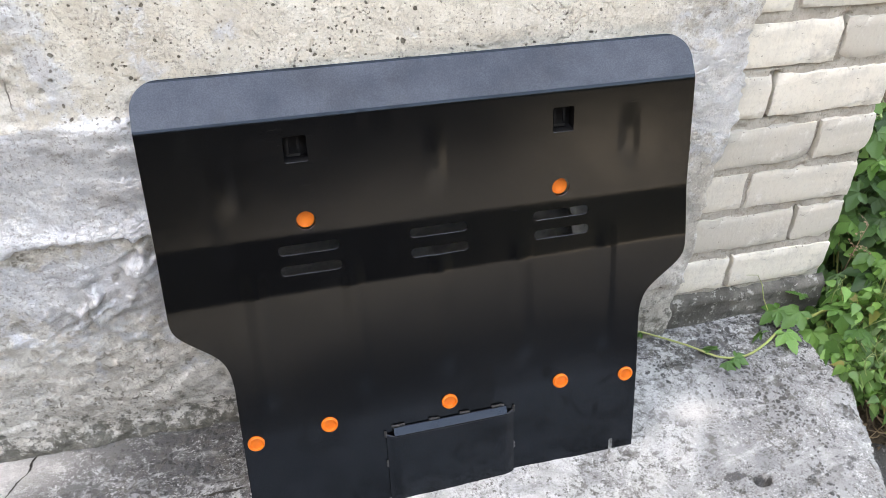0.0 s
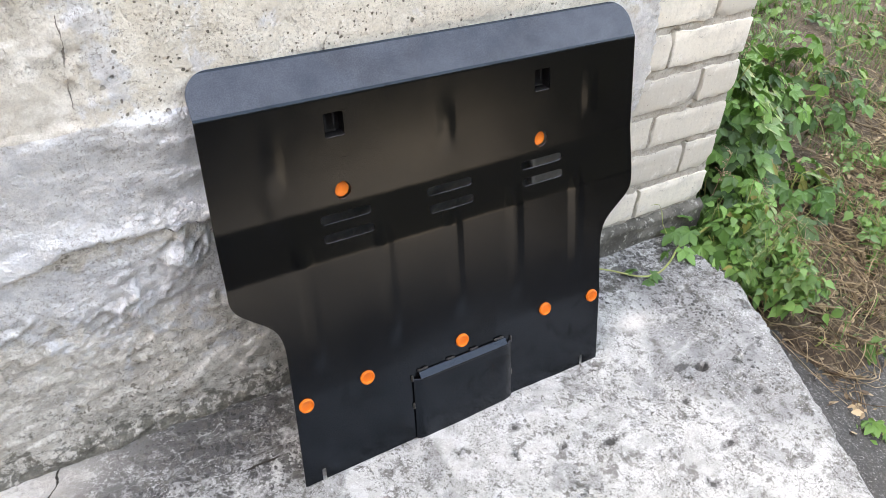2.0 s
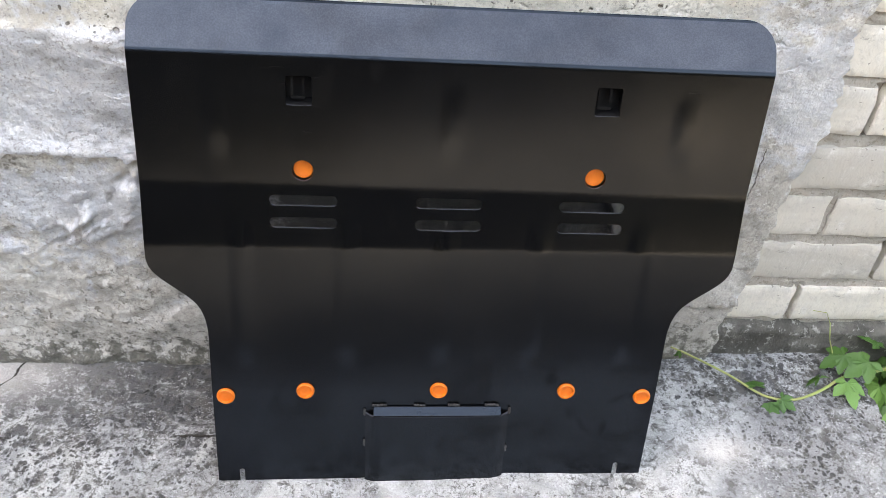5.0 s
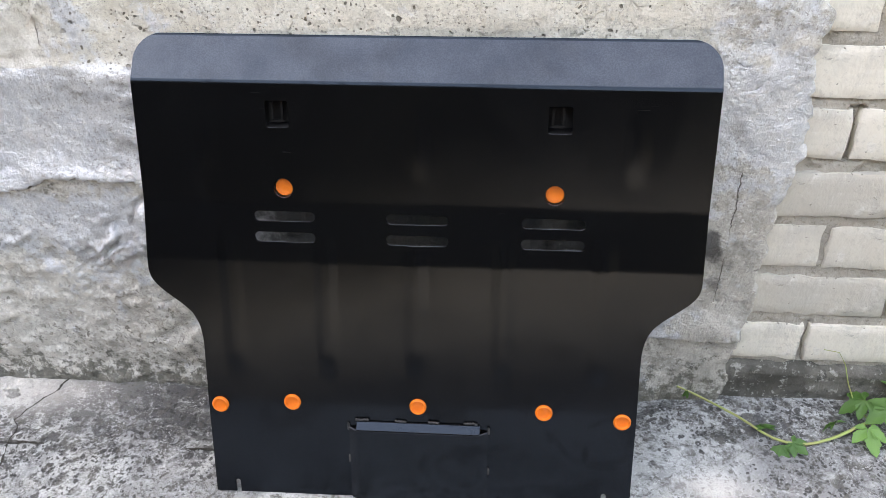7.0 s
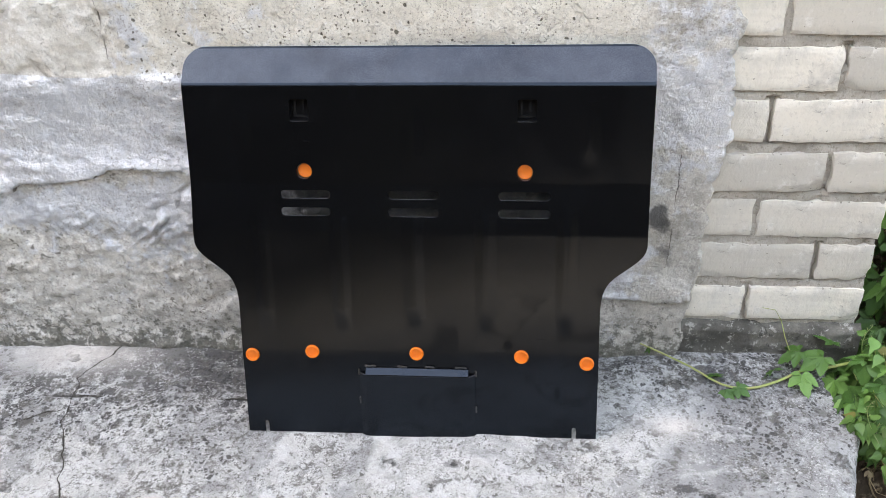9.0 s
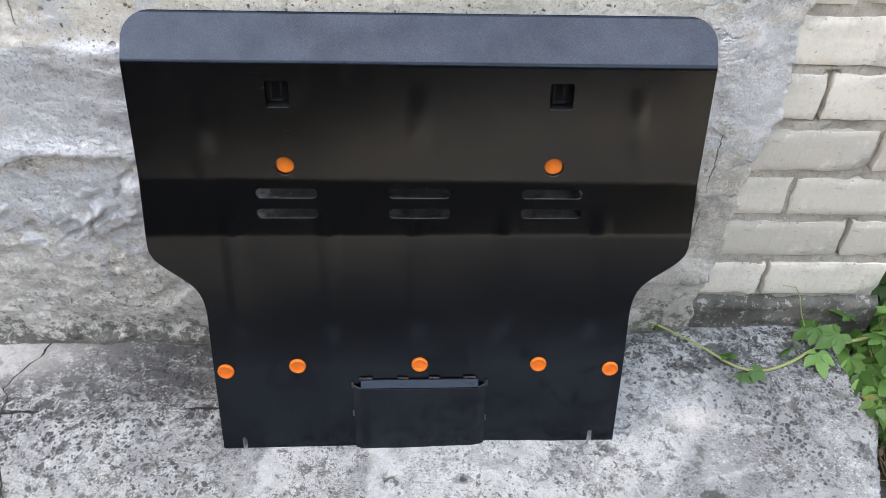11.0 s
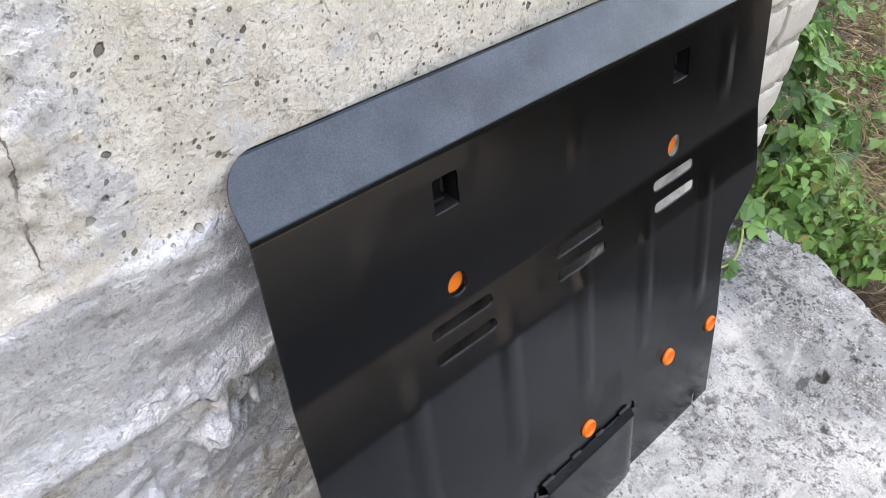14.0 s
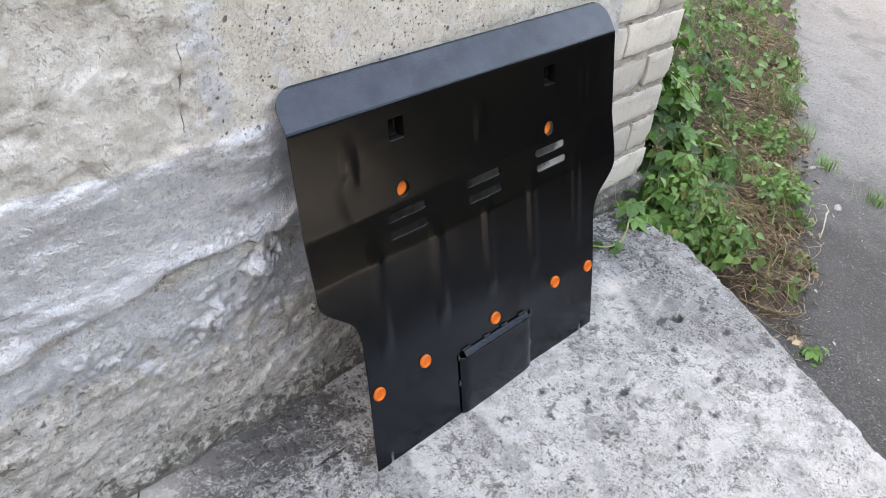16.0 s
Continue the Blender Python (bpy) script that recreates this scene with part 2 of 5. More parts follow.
    c = g.mix(g.calc("MULTIPLY", g.step(edge, 0.34, 0.42), 0.6), c, (0.15, 0.15, 0.148))
    c = g.mix(g.calc("MULTIPLY", g.step(edge, 0.52, 0.62), 0.85), c, (0.045, 0.044, 0.043))
    smear = g.calc("MULTIPLY", g.step(g.noise(7.0, 8, 0.66, g.scaled(g.place(), (1.0, 1.9, 1.0)), 1.2), 0.55, 0.68), g.step(fine, 0.36, 0.60))
    c = g.mix(g.calc("MULTIPLY", smear, 0.45), c, (0.70, 0.70, 0.69))
    c = g.mix(g.calc("MULTIPLY", g.attr("pale"), 0.8), c, (0.68, 0.65, 0.61))
    crack = g.calc("MAXIMUM", g.line("split", 0.0017, 0.012, 60.0, 0.26), g.line("gap", 0.0026, 0.010, 60.0, 0.4))
    c = g.mix(crack, c, (0.05, 0.046, 0.04))
    c = g.mix(g.calc("MULTIPLY", g.step(grain, 0.48, 0.68), 0.25), c, (0.2, 0.195, 0.185))
    h = g.calc("ADD", g.calc("MULTIPLY", mid, 0.5), g.calc("MULTIPLY", fine, 0.55))
    h = g.calc("ADD", h, g.calc("MULTIPLY", grain, 0.16))
    h = g.calc("SUBTRACT", h, g.calc("ADD", g.calc("MULTIPLY", blot, 0.3), g.calc("MULTIPLY", crack, 0.4)))
    return g.end(c, 0.95, g.bump(h, 1.0, 0.014), spec=0.15)


def make_brick_material():
    g = Graph("white_silicate_brick")
    v, r = g.place(), g.random()
    tone = g.mix(r, (0.50, 0.47, 0.415), (0.76, 0.715, 0.63))
    c = g.mix(g.step(g.noise(9.0, 7, 0.66, v), 0.42, 0.70), tone, (0.50, 0.48, 0.44))
    c = g.mix(g.calc("MULTIPLY", g.step(g.noise(30.0, 7, 0.7, v), 0.54, 0.66), 0.5), c, (0.72, 0.705, 0.665))
    c = g.mix(g.calc("MULTIPLY", g.step(g.noise(21.0, 8, 0.72, v, 0.7), 0.55, 0.62), 0.32), c, (0.36, 0.345, 0.315))
    # grey pebbles showing in the cut face, and a few small voids
    bent = g.warped(60.0, 0.012)
    pick = g.cells(30.0, bent, out="Color")
    reach = g.step(pick, 0.72, 1.0, 0.10, 0.30)
    pebble = g.calc("MULTIPLY", g.step(g.cells(30.0, bent), reach, g.calc("MULTIPLY", reach, 0.8)), g.step(pick, 0.72, 0.73))
    c = g.mix(g.calc("MULTIPLY", pebble, 0.75), c, (0.33, 0.32, 0.295))
    void = g.calc("MULTIPLY", g.step(g.cells(95.0, bent), 0.22, 0.14), g.step(g.cells(95.0, bent, out="Color"), 0.74, 0.76))
    c = g.mix(g.calc("MULTIPLY", void, 0.7), c, (0.20, 0.185, 0.16))
    grime = g.calc("MULTIPLY", g.step(g.noise(14.0, 9, 0.74), 0.56, 0.68), 0.4)
    c = g.mix(grime, c, (0.33, 0.31, 0.275))
    nick = g.calc("MULTIPLY", g.step(g.noise(60.0, 3, 0.6, g.scaled(v, (1.0, 1.0, 2.6)), 0.8), 0.66, 0.70), g.step(g.noise(11.0, 3), 0.46, 0.56))
    c = g.mix(g.calc("MULTIPLY", nick, 0.8), c, (0.22, 0.205, 0.18))
    c = g.mix(g.calc("MULTIPLY", g.step(g.noise(110.0, 6, 0.75), 0.52, 0.66), 0.35), c, (0.40, 0.38, 0.34))
    h = g.calc("ADD", g.noise(35.0, 6, 0.62, v), g.calc("MULTIPLY", g.noise(260.0, 3), 0.12))
    h = g.calc("SUBTRACT", h, g.calc("MULTIPLY", void, 0.3))
    return g.end(c, 0.86, g.bump(h, 0.8, 0.005))


def make_mortar_material():
    g = Graph("sandy_mortar")
    c = g.mix(g.step(g.noise(22.0, 7, 0.68), 0.35, 0.68), (0.37, 0.34, 0.295), (0.50, 0.465, 0.41))
    c = g.mix(g.calc("MULTIPLY", g.step(g.noise(33.0, 8, 0.75), 0.57, 0.68), 0.55), c, (0.19, 0.17, 0.14))
    c = g.mix(g.calc("MULTIPLY", g.step(g.noise(150.0, 4, 0.65), 0.55, 0.68), 0.6), c, (0.2, 0.18, 0.15))
    h = g.calc("ADD", g.noise(50.0, 6, 0.7), g.calc("MULTIPLY", g.noise(260.0, 3), 0.3))
    return g.end(c, 0.95, g.bump(h, 0.9, 0.009))


def make_footing_material():
    g = Graph("stained_footing_concrete")
    c = g.mix(g.step(g.noise(12.0, 7, 0.65), 0.35, 0.7), (0.075, 0.072, 0.062), (0.19, 0.18, 0.16))
    c = g.mix(g.step(g.noise(34.0, 8, 0.75), 0.52, 0.64), c, (0.07, 0.07, 0.06))
    c = g.mix(g.calc("MULTIPLY", g.step(g.noise(60.0, 6, 0.7), 0.55, 0.64), 0.8), c, (0.42, 0.41, 0.375))
    h = g.calc("ADD", g.noise(30.0, 7, 0.7), g.calc("MULTIPLY", g.noise(200.0, 3), 0.3))
    return g.end(c, 0.93, g.bump(h, 0.8, 0.008))


def make_black_paint(name, dusty):
    g = Graph(name)
    smudge = g.step(g.noise(4.5, 4, 0.55, warp=1.0), 0.42, 0.68)
    dust = g.step(g.noise(38.0, 6, 0.7), 0.55, 0.8)
    film = g.calc("MULTIPLY", g.step(g.noise(9.0, 3, 0.5, warp=0.9), 0.56, 0.64), g.step(g.noise(3.0, 2), 0.46, 0.58))
    # greasy finger marks, a few to the hand's breadth
    bent = g.scaled(g.warped(14.0, 0.03), (1.0, 0.62, 0.62))
    touch = g.calc("MULTIPLY", g.step(g.cells(24.0, bent), 0.30, 0.16), g.step(g.cells(24.0, bent, out="Color"), 0.80, 0.82))
    touch = g.calc("MULTIPLY", touch, g.step(g.noise(5.0, 3), 0.44, 0.54))
    marks = g.calc("MAXIMUM", g.calc("MULTIPLY", touch, 0.9), g.calc("MULTIPLY", film, 0.55))
    scratch = g.calc("MULTIPLY", g.step(g.noise(30.0, 2, 0.5, g.scaled(g.place(), (1.0, 14.0, 14.0))), 0.70, 0.74), g.step(g.noise(7.0, 2), 0.55, 0.6))
    c = g.mix(g.calc("MULTIPLY", dust, 0.25), (0.0030, 0.0030, 0.0034), (0.010, 0.0098, 0.0095))
    c = g.mix(g.calc("MULTIPLY", scratch, 0.12), c, (0.06, 0.06, 0.062))
    # fine dust on what faces the sky, coloured to paint in the sky's sheen
    up = g.node("ShaderNodeSeparateXYZ", Vector=g.nt.nodes.new("ShaderNodeNewGeometry").outputs["Normal"]).outputs["Z"]
    lying = g.calc("MULTIPLY", g.step(up, 0.58, 0.65), g.step(g.noise(11.0, 6, 0.65), 0.25, 0.75, 0.5, 1.0))
    dust_sheen = g.mix(g.step(g.noise(480.0, 3, 0.7), 0.40, 0.62), (0.055, 0.059, 0.068), (0.079, 0.083, 0.092))
    c = g.mix(g.calc("MULTIPLY", lying, g.calc("MULTIPLY", dusty, g.calc("SUBTRACT", 1.0, g.calc("MULTIPLY", touch, 0.7)))), c, dust_sheen)
    rough = g.calc("ADD", g.calc("ADD", 0.15, g.calc("MULTIPLY", smudge, 0.05)), g.calc("ADD", g.calc("MULTIPLY", dust, 0.04), g.calc("MULTIPLY", marks, 0.10)))
    g.bsdf.inputs["Specular Tint"].default_value = (0.58, 0.77, 1.0, 1)
    h = g.calc("ADD", g.calc("MULTIPLY", g.noise(900.0, 2), 0.15), g.calc("MULTIPLY", g.noise(6.0, 2), 1.0))
    return g.end(c, rough, g.bump(h, 0.10, 0.004), spec=g.calc("MULTIPLY", 0.43, g.calc("SUBTRACT", 1.0, g.calc("MULTIPLY", marks, 0.5))))


def make_plain(name, color, dark, scale, rough=0.5, relief=0.2, spec=0.5):
    g = Graph(name)
    c = g.mix(g.step(g.noise(scale, 5, 0.6), 0.35, 0.72), color, dark)
    return g.end(c, rough, g.bump(g.noise(scale * 3, 4), relief, 0.002), spec=spec)


def make_asphalt():
    g = Graph("dusty_asphalt")
    bent = g.warped(90.0, 0.012)
    stone = g.cells(95.0, bent)
    at = g.node("ShaderNodeSeparateXYZ", Vector=g.place()).outputs
    c = g.mix(g.step(g.noise(1.1, 6, 0.6), 0.38, 0.66), (0.085, 0.084, 0.083), (0.18, 0.178, 0.172))
    c = g.mix(g.calc("MULTIPLY", g.step(g.noise(7.0, 8, 0.7), 0.47, 0.68), 0.8), c, (0.20, 0.198, 0.192))
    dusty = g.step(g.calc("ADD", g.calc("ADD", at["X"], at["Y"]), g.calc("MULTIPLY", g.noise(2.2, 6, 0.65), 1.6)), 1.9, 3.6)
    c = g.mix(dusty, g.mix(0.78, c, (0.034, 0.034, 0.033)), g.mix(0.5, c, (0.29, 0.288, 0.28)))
    # bare trodden earth on the sunny side of the yard
    earth = g.mix(g.step(g.noise(1.7, 6, 0.6), 0.35, 0.65), (0.290, 0.243, 0.192), (0.360, 0.306, 0.245))
    out = g.calc("ADD", at["Y"], g.calc("MULTIPLY", g.calc("MAXIMUM", g.calc("SUBTRACT", at["X"], 0.5), 0.0), 0.6))
    c = g.mix(g.step(g.calc("ADD", out, g.calc("MULTIPLY", g.noise(0.9, 4), 1.6)), -2.9, -4.0), c, earth)
    c = g.mix(g.calc("MULTIPLY", g.step(g.noise(190.0, 5, 0.78), 0.54, 0.61), 0.7), c, (0.38, 0.375, 0.36))
    c = g.mix(g.calc("MULTIPLY", g.step(g.noise(95.0, 6, 0.75), 0.53, 0.61), 0.75), c, (0.04, 0.039, 0.037))
    c = g.mix(g.calc("MULTIPLY", g.step(g.noise(3.2, 8, 0.7, warp=0.6), 0.52, 0.66), 0.5), c, (0.075, 0.074, 0.073))
    h = g.calc("SUBTRACT", g.noise(70.0, 6, 0.7), g.calc("MULTIPLY", stone, 0.6))
    return g.end(c, 0.9, g.bump(h, 0.9, 0.008))


def make_soil():
    g = Graph("dry_soil_with_litter")
    c = g.mix(g.step(g.noise(9.0, 6, 0.65), 0.35, 0.7), (0.070, 0.048, 0.033), (0.16, 0.115, 0.078))
    c = g.mix(g.step(g.noise(70.0, 6, 0.7), 0.52, 0.68), c, (0.30, 0.24, 0.165))
    c = g.mix(g.calc("MULTIPLY", g.step(g.noise(150.0, 4, 0.7), 0.56, 0.66), 0.7), c, (0.04, 0.032, 0.024))
    h = g.calc("ADD", g.noise(40.0, 7, 0.7), g.noise(160.0, 4, 0.7))
    return g.end(c, 0.95, g.bump(h, 1.0, 0.012))


def make_leaf(name, lo, hi, single):
    g = Graph(name)
    r = g.random() if single else g.island()
    c = g.mix(r, lo, hi)
    c = g.mix(g.calc("MULTIPLY", g.step(g.noise(60.0, 4, 0.6), 0.5, 0.75), 0.35), c, tuple(v * 0.55 for v in lo))
    c = g.mix(g.step(r, 0.975, 0.985), c, (0.22, 0.20, 0.06))
    g.bsdf.inputs["Transmission Weight"].default_value = 0.0
    m = g.end(c, 0.42, g.bump(g.noise(140.0, 3), 0.3, 0.002), spec=0.5)
    thin = g.node("ShaderNodeBsdfTranslucent", Color=g.mix(0.4, c, (0.09, 0.24, 0.03)))
    both = g.node("ShaderNodeMixShader", Fac=0.22)
    g.nt.links.new(g.bsdf.outputs[0], both.inputs[1])
    g.nt.links.new(thin.outputs[0], both.inputs[2])
    g.nt.links.new(both.outputs[0], g.nt.nodes["Material Output"].inputs["Surface"])
    return m


def make_straw():
    g = Graph("dry_straw")
    c = g.mix(g.island(), (0.085, 0.052, 0.031), (0.44, 0.335, 0.21))
    return g.end(c, 0.8)


WALL, SLAB, BRICK, MORTAR, FOOTING = make_wall_material(), make_slab_material(), make_brick_material(), make_mortar_material(), make_footing_material()
# the second is the same coat with most of the painted sheen held back
BLACK, LOW_SHEEN = make_black_paint("black_powder_coat", 1.0), make_black_paint("low_sheen_powder_coat", 0.15)
ASPHALT, SOIL, STRAW = make_asphalt(), make_soil(), make_straw()
ORANGE = make_plain("orange_plastic", (0.84, 0.18, 0.016), (0.74, 0.14, 0.013), 60.0, 0.45, 0.1)
WELD = make_plain("painted_weld_bead", (0.012, 0.012, 0.013), (0.045, 0.045, 0.047), 300.0, 0.3, 0.6)
STEM = make_plain("green_stem", (0.30, 0.38, 0.12), (0.34, 0.30, 0.13), 40.0, 0.6)
LEAF = make_leaf("fresh_leaf", (0.045, 0.140, 0.030), (0.155, 0.350, 0.085), True)
WISP = make_plain("pale_seeding_shoot", (0.20, 0.30, 0.10), (0.28, 0.33, 0.15), 60.0, 0.7)
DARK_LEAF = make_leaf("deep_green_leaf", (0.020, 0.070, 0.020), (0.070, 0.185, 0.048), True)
LEAVES = make_leaf("mixed_leaves", (0.042, 0.118, 0.028), (0.15, 0.305, 0.080), False)
UNSEEN_HEDGE = make_plain("unseen_dark_foliage", (0.013, 0.015, 0.010), (0.006, 0.007, 0.005), 1.2, 0.95, 0.6, 0.05)
LITTER = make_plain("pale_litter", (0.36, 0.35, 0.33), (0.22, 0.205, 0.185), 80.0, 0.8)
BLEACHED = make_plain("bleached_wood", (0.46, 0.42, 0.35), (0.34, 0.30, 0.24), 90.0, 0.8, 0.4)
MATTE = make_plain("matt_black_steel", (0.006, 0.006, 0.007), (0.012, 0.012, 0.012), 90.0, 0.7, 0.2, 0.15)
GRIT = make_plain("grey_grit", (0.22, 0.215, 0.205), (0.42, 0.41, 0.39), 25.0, 0.85)


# ---- mesh helpers ----
def mesh_object(name, verts, faces, material, parent=None, smooth=True):
    me = bpy.data.meshes.new(name)
    me.from_pydata([tuple(v) for v in verts], [], faces)
    me.polygons.foreach_set("use_smooth", [smooth] * len(me.polygons))
    me.materials.append(material)
    me.update()
    ob = new(name, me)
    if parent:
        ob.parent = parent
    return ob


def part(name, bm, material, parent, label="", smooth=True):
    me = bpy.data.meshes.new(name)
    bmesh.ops.recalc_face_normals(bm, faces=bm.faces)
    bm.to_mesh(me)
    bm.free()
    me.polygons.foreach_set("use_smooth", [smooth] * len(me.polygons))
    if smooth:
        me.set_sharp_from_angle(angle=radians(40))
    me.materials.append(material)
    ob = new(name, me)
    ob.parent = parent
    return tagged(ob, label) if label else ob


def lattice(nu, nv, flip=False):
    """Quads of a grid of nu by nv points, row after row."""
    out = []
    for j in range(nv - 1):
        for i in range(nu - 1):
            a = j * nu + i
            q = (a, a + 1, a + nu + 1, a + nu)
            out.append(q[::-1] if flip else q)
    return out


def spaced(*stretches):
    """Rising coordinates: (from, to, step) stretches joined end to end."""
    out = []
    for a, b, s in stretches:
        n = max(1, round((b - a) / s))
        out += [a + (b - a) * k / n for k in range(n)]
    return np.array(out + [stretches[-1][1]])


def give(ob, name, values):
    a = ob.data.attributes.new(name, "FLOAT", "POINT")
    a.data.foreach_set("value", np.asarray(values, np.float32).ravel())


TABLES = {}


def table_of(seed):
    if seed not in TABLES:
        TABLES[seed] = np.random.RandomState(seed).uniform(-1, 1, (256, 256))
    return TABLES[seed]


def fbm(x, y, scale, octaves=4, gain=0.5, seed=0):
    """Value noise on arrays, about -1 to 1."""
    total, amp, norm = np.zeros(np.broadcast(x, y).shape), 1.0, 0.0
    for o in range(octaves):
        table = table_of(seed * 31 + o)
        u, v = np.asarray(x) * scale + 17.3 * o, np.asarray(y) * scale + 41.7 * o
        i, j = np.floor(u).astype(int), np.floor(v).astype(int)
        s, t = u - i, v - j
        s, t = s * s * (3 - 2 * s), t * t * (3 - 2 * t)
        at = lambda a, b: table[a % 256, b % 256]
        total = total + amp * ((at(i, j) * (1 - s) + at(i + 1, j) * s) * (1 - t) + (at(i, j + 1) * (1 - s) + at(i + 1, j + 1) * s) * t)
        norm, amp, scale = norm + amp, amp * gain, scale * 2.03
    return total / norm


def rise(v, lo, hi):
    t = np.clip((v - lo) / (hi - lo), 0, 1)
    return t * t * (3 - 2 * t)


def blob(x, y, cx, cy, rx, ry):
    return np.exp(-(((x - cx) / rx) ** 2 + ((y - cy) / ry) ** 2))


def tube(bm, points, r0, r1, sides=5):
    """A tapering round stalk along the points."""
    rings = []
    for k, p in enumerate(points):
        d = (points[min(k + 1, len(points) - 1)] - points[max(k - 1, 0)]).normalized()
        a = d.orthogonal().normalized()
        b = d.cross(a)
        r = r0 + (r1 - r0) * k / (len(points) - 1)
        rings.append([bm.verts.new(p + r * (math.cos(q) * a + math.sin(q) * b)) for q in (2 * math.pi * i / sides for i in range(sides))])
    for r, s in zip(rings, rings[1:]):
        for i in range(sides):
            bm.faces.new((r[i], r[(i + 1) % sides], s[(i + 1) % sides], s[i]))
    bm.faces.new(rings[0][::-1])
    bm.faces.new(rings[-1])


# ---- ground ----
def ground_height(x, y):
    x, y = np.asarray(x, float), np.asarray(y, float)
    z = -0.165 - 0.1 * (np.clip(x, 0.6, 4.0) - 0.85) + 0.1 * (np.clip(y, -1.2, 3.0) + 0.3)
    return z + 0.012 * fbm(x, y, 1.5, 3, seed=3)


def bank(x, y):
    """How far a place lies inside the planted strip beside the building, in metres."""
    d = 0.894 * (y + 1.12 - 0.49 * x) - 0.05 + 0.09 * fbm(x, y, 4.0, 3, seed=5)
    return np.minimum(d, x - 0.93 - 0.2 * (y + 0.25) + 4 * np.maximum(0, y + 0.27) + 0.05 * fbm(x, y, 9.0, 3, seed=6))


def build_ground():
    xs = spaced((-40, -6, 3.0), (-6, -2, 0.4), (-2, 0.3, 0.15), (0.3, 3.0, 0.03), (3.0, 6.0, 0.15), (6.0, 40, 3.0))
    ys = spaced((-40, -6, 3.0), (-6, -1.6, 0.3), (-1.6, 0.8, 0.03), (0.8, 5.0, 0.2), (5.0, 40, 3.0))
    X, Y = np.meshgrid(xs, ys)
    Z = ground_height(X, Y) + 0.003 * fbm(X, Y, 25, 3, seed=8)
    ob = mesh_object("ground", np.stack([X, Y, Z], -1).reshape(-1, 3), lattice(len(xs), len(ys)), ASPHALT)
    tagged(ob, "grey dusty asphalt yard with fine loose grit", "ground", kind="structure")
    xs, ys = spaced((0.4, 2.4, 0.02), (2.4, 6.0, 0.08)), spaced((-0.9, 1.2, 0.02), (1.2, 6.0, 0.1))
    X, Y = np.meshgrid(xs, ys)
    d = bank(X, Y)
    Z = ground_height(X, Y) - 0.03 + 0.05 * rise(d, -0.03, 0.12) + 0.05 * rise(d, 0.1, 0.6) + 0.018 * fbm(X, Y, 9, 4, seed=9) * rise(d, -0.02, 0.1)
    ob = mesh_object("soil_bank", np.stack([X, Y, Z], -1).reshape(-1, 3), lattice(len(xs), len(ys)), SOIL)
    tagged(ob, "strip of dry brown soil and leaf litter beside the wall", "soil", kind="structure")


def soil_height(x, y):
    d = bank(np.array(x), np.array(y))
    return float(ground_height(x, y) + np.maximum(0.0, -0.03 + 0.05 * rise(d, -0.03, 0.12) + 0.05 * rise(d, 0.1, 0.6)))


SLOPE = 0.1
STAINS = [(0.547, -0.368, 0.022, 0.014), (0.228, -0.436, 0.026, 0.012), (0.075, -0.325, 0.018, 0.014), (0.453, -0.544, 0.034, 0.012),
          (0.443, -0.425, 0.016, 0.012), (0.751, -0.532, 0.02, 0.012), (-0.39, -0.166, 0.05, 0.006), (-0.78, -0.2, 0.08, 0.006),
          (0.36, -0.60, 0.02, 0.01), (0.62, -0.47, 0.025, 0.015)]


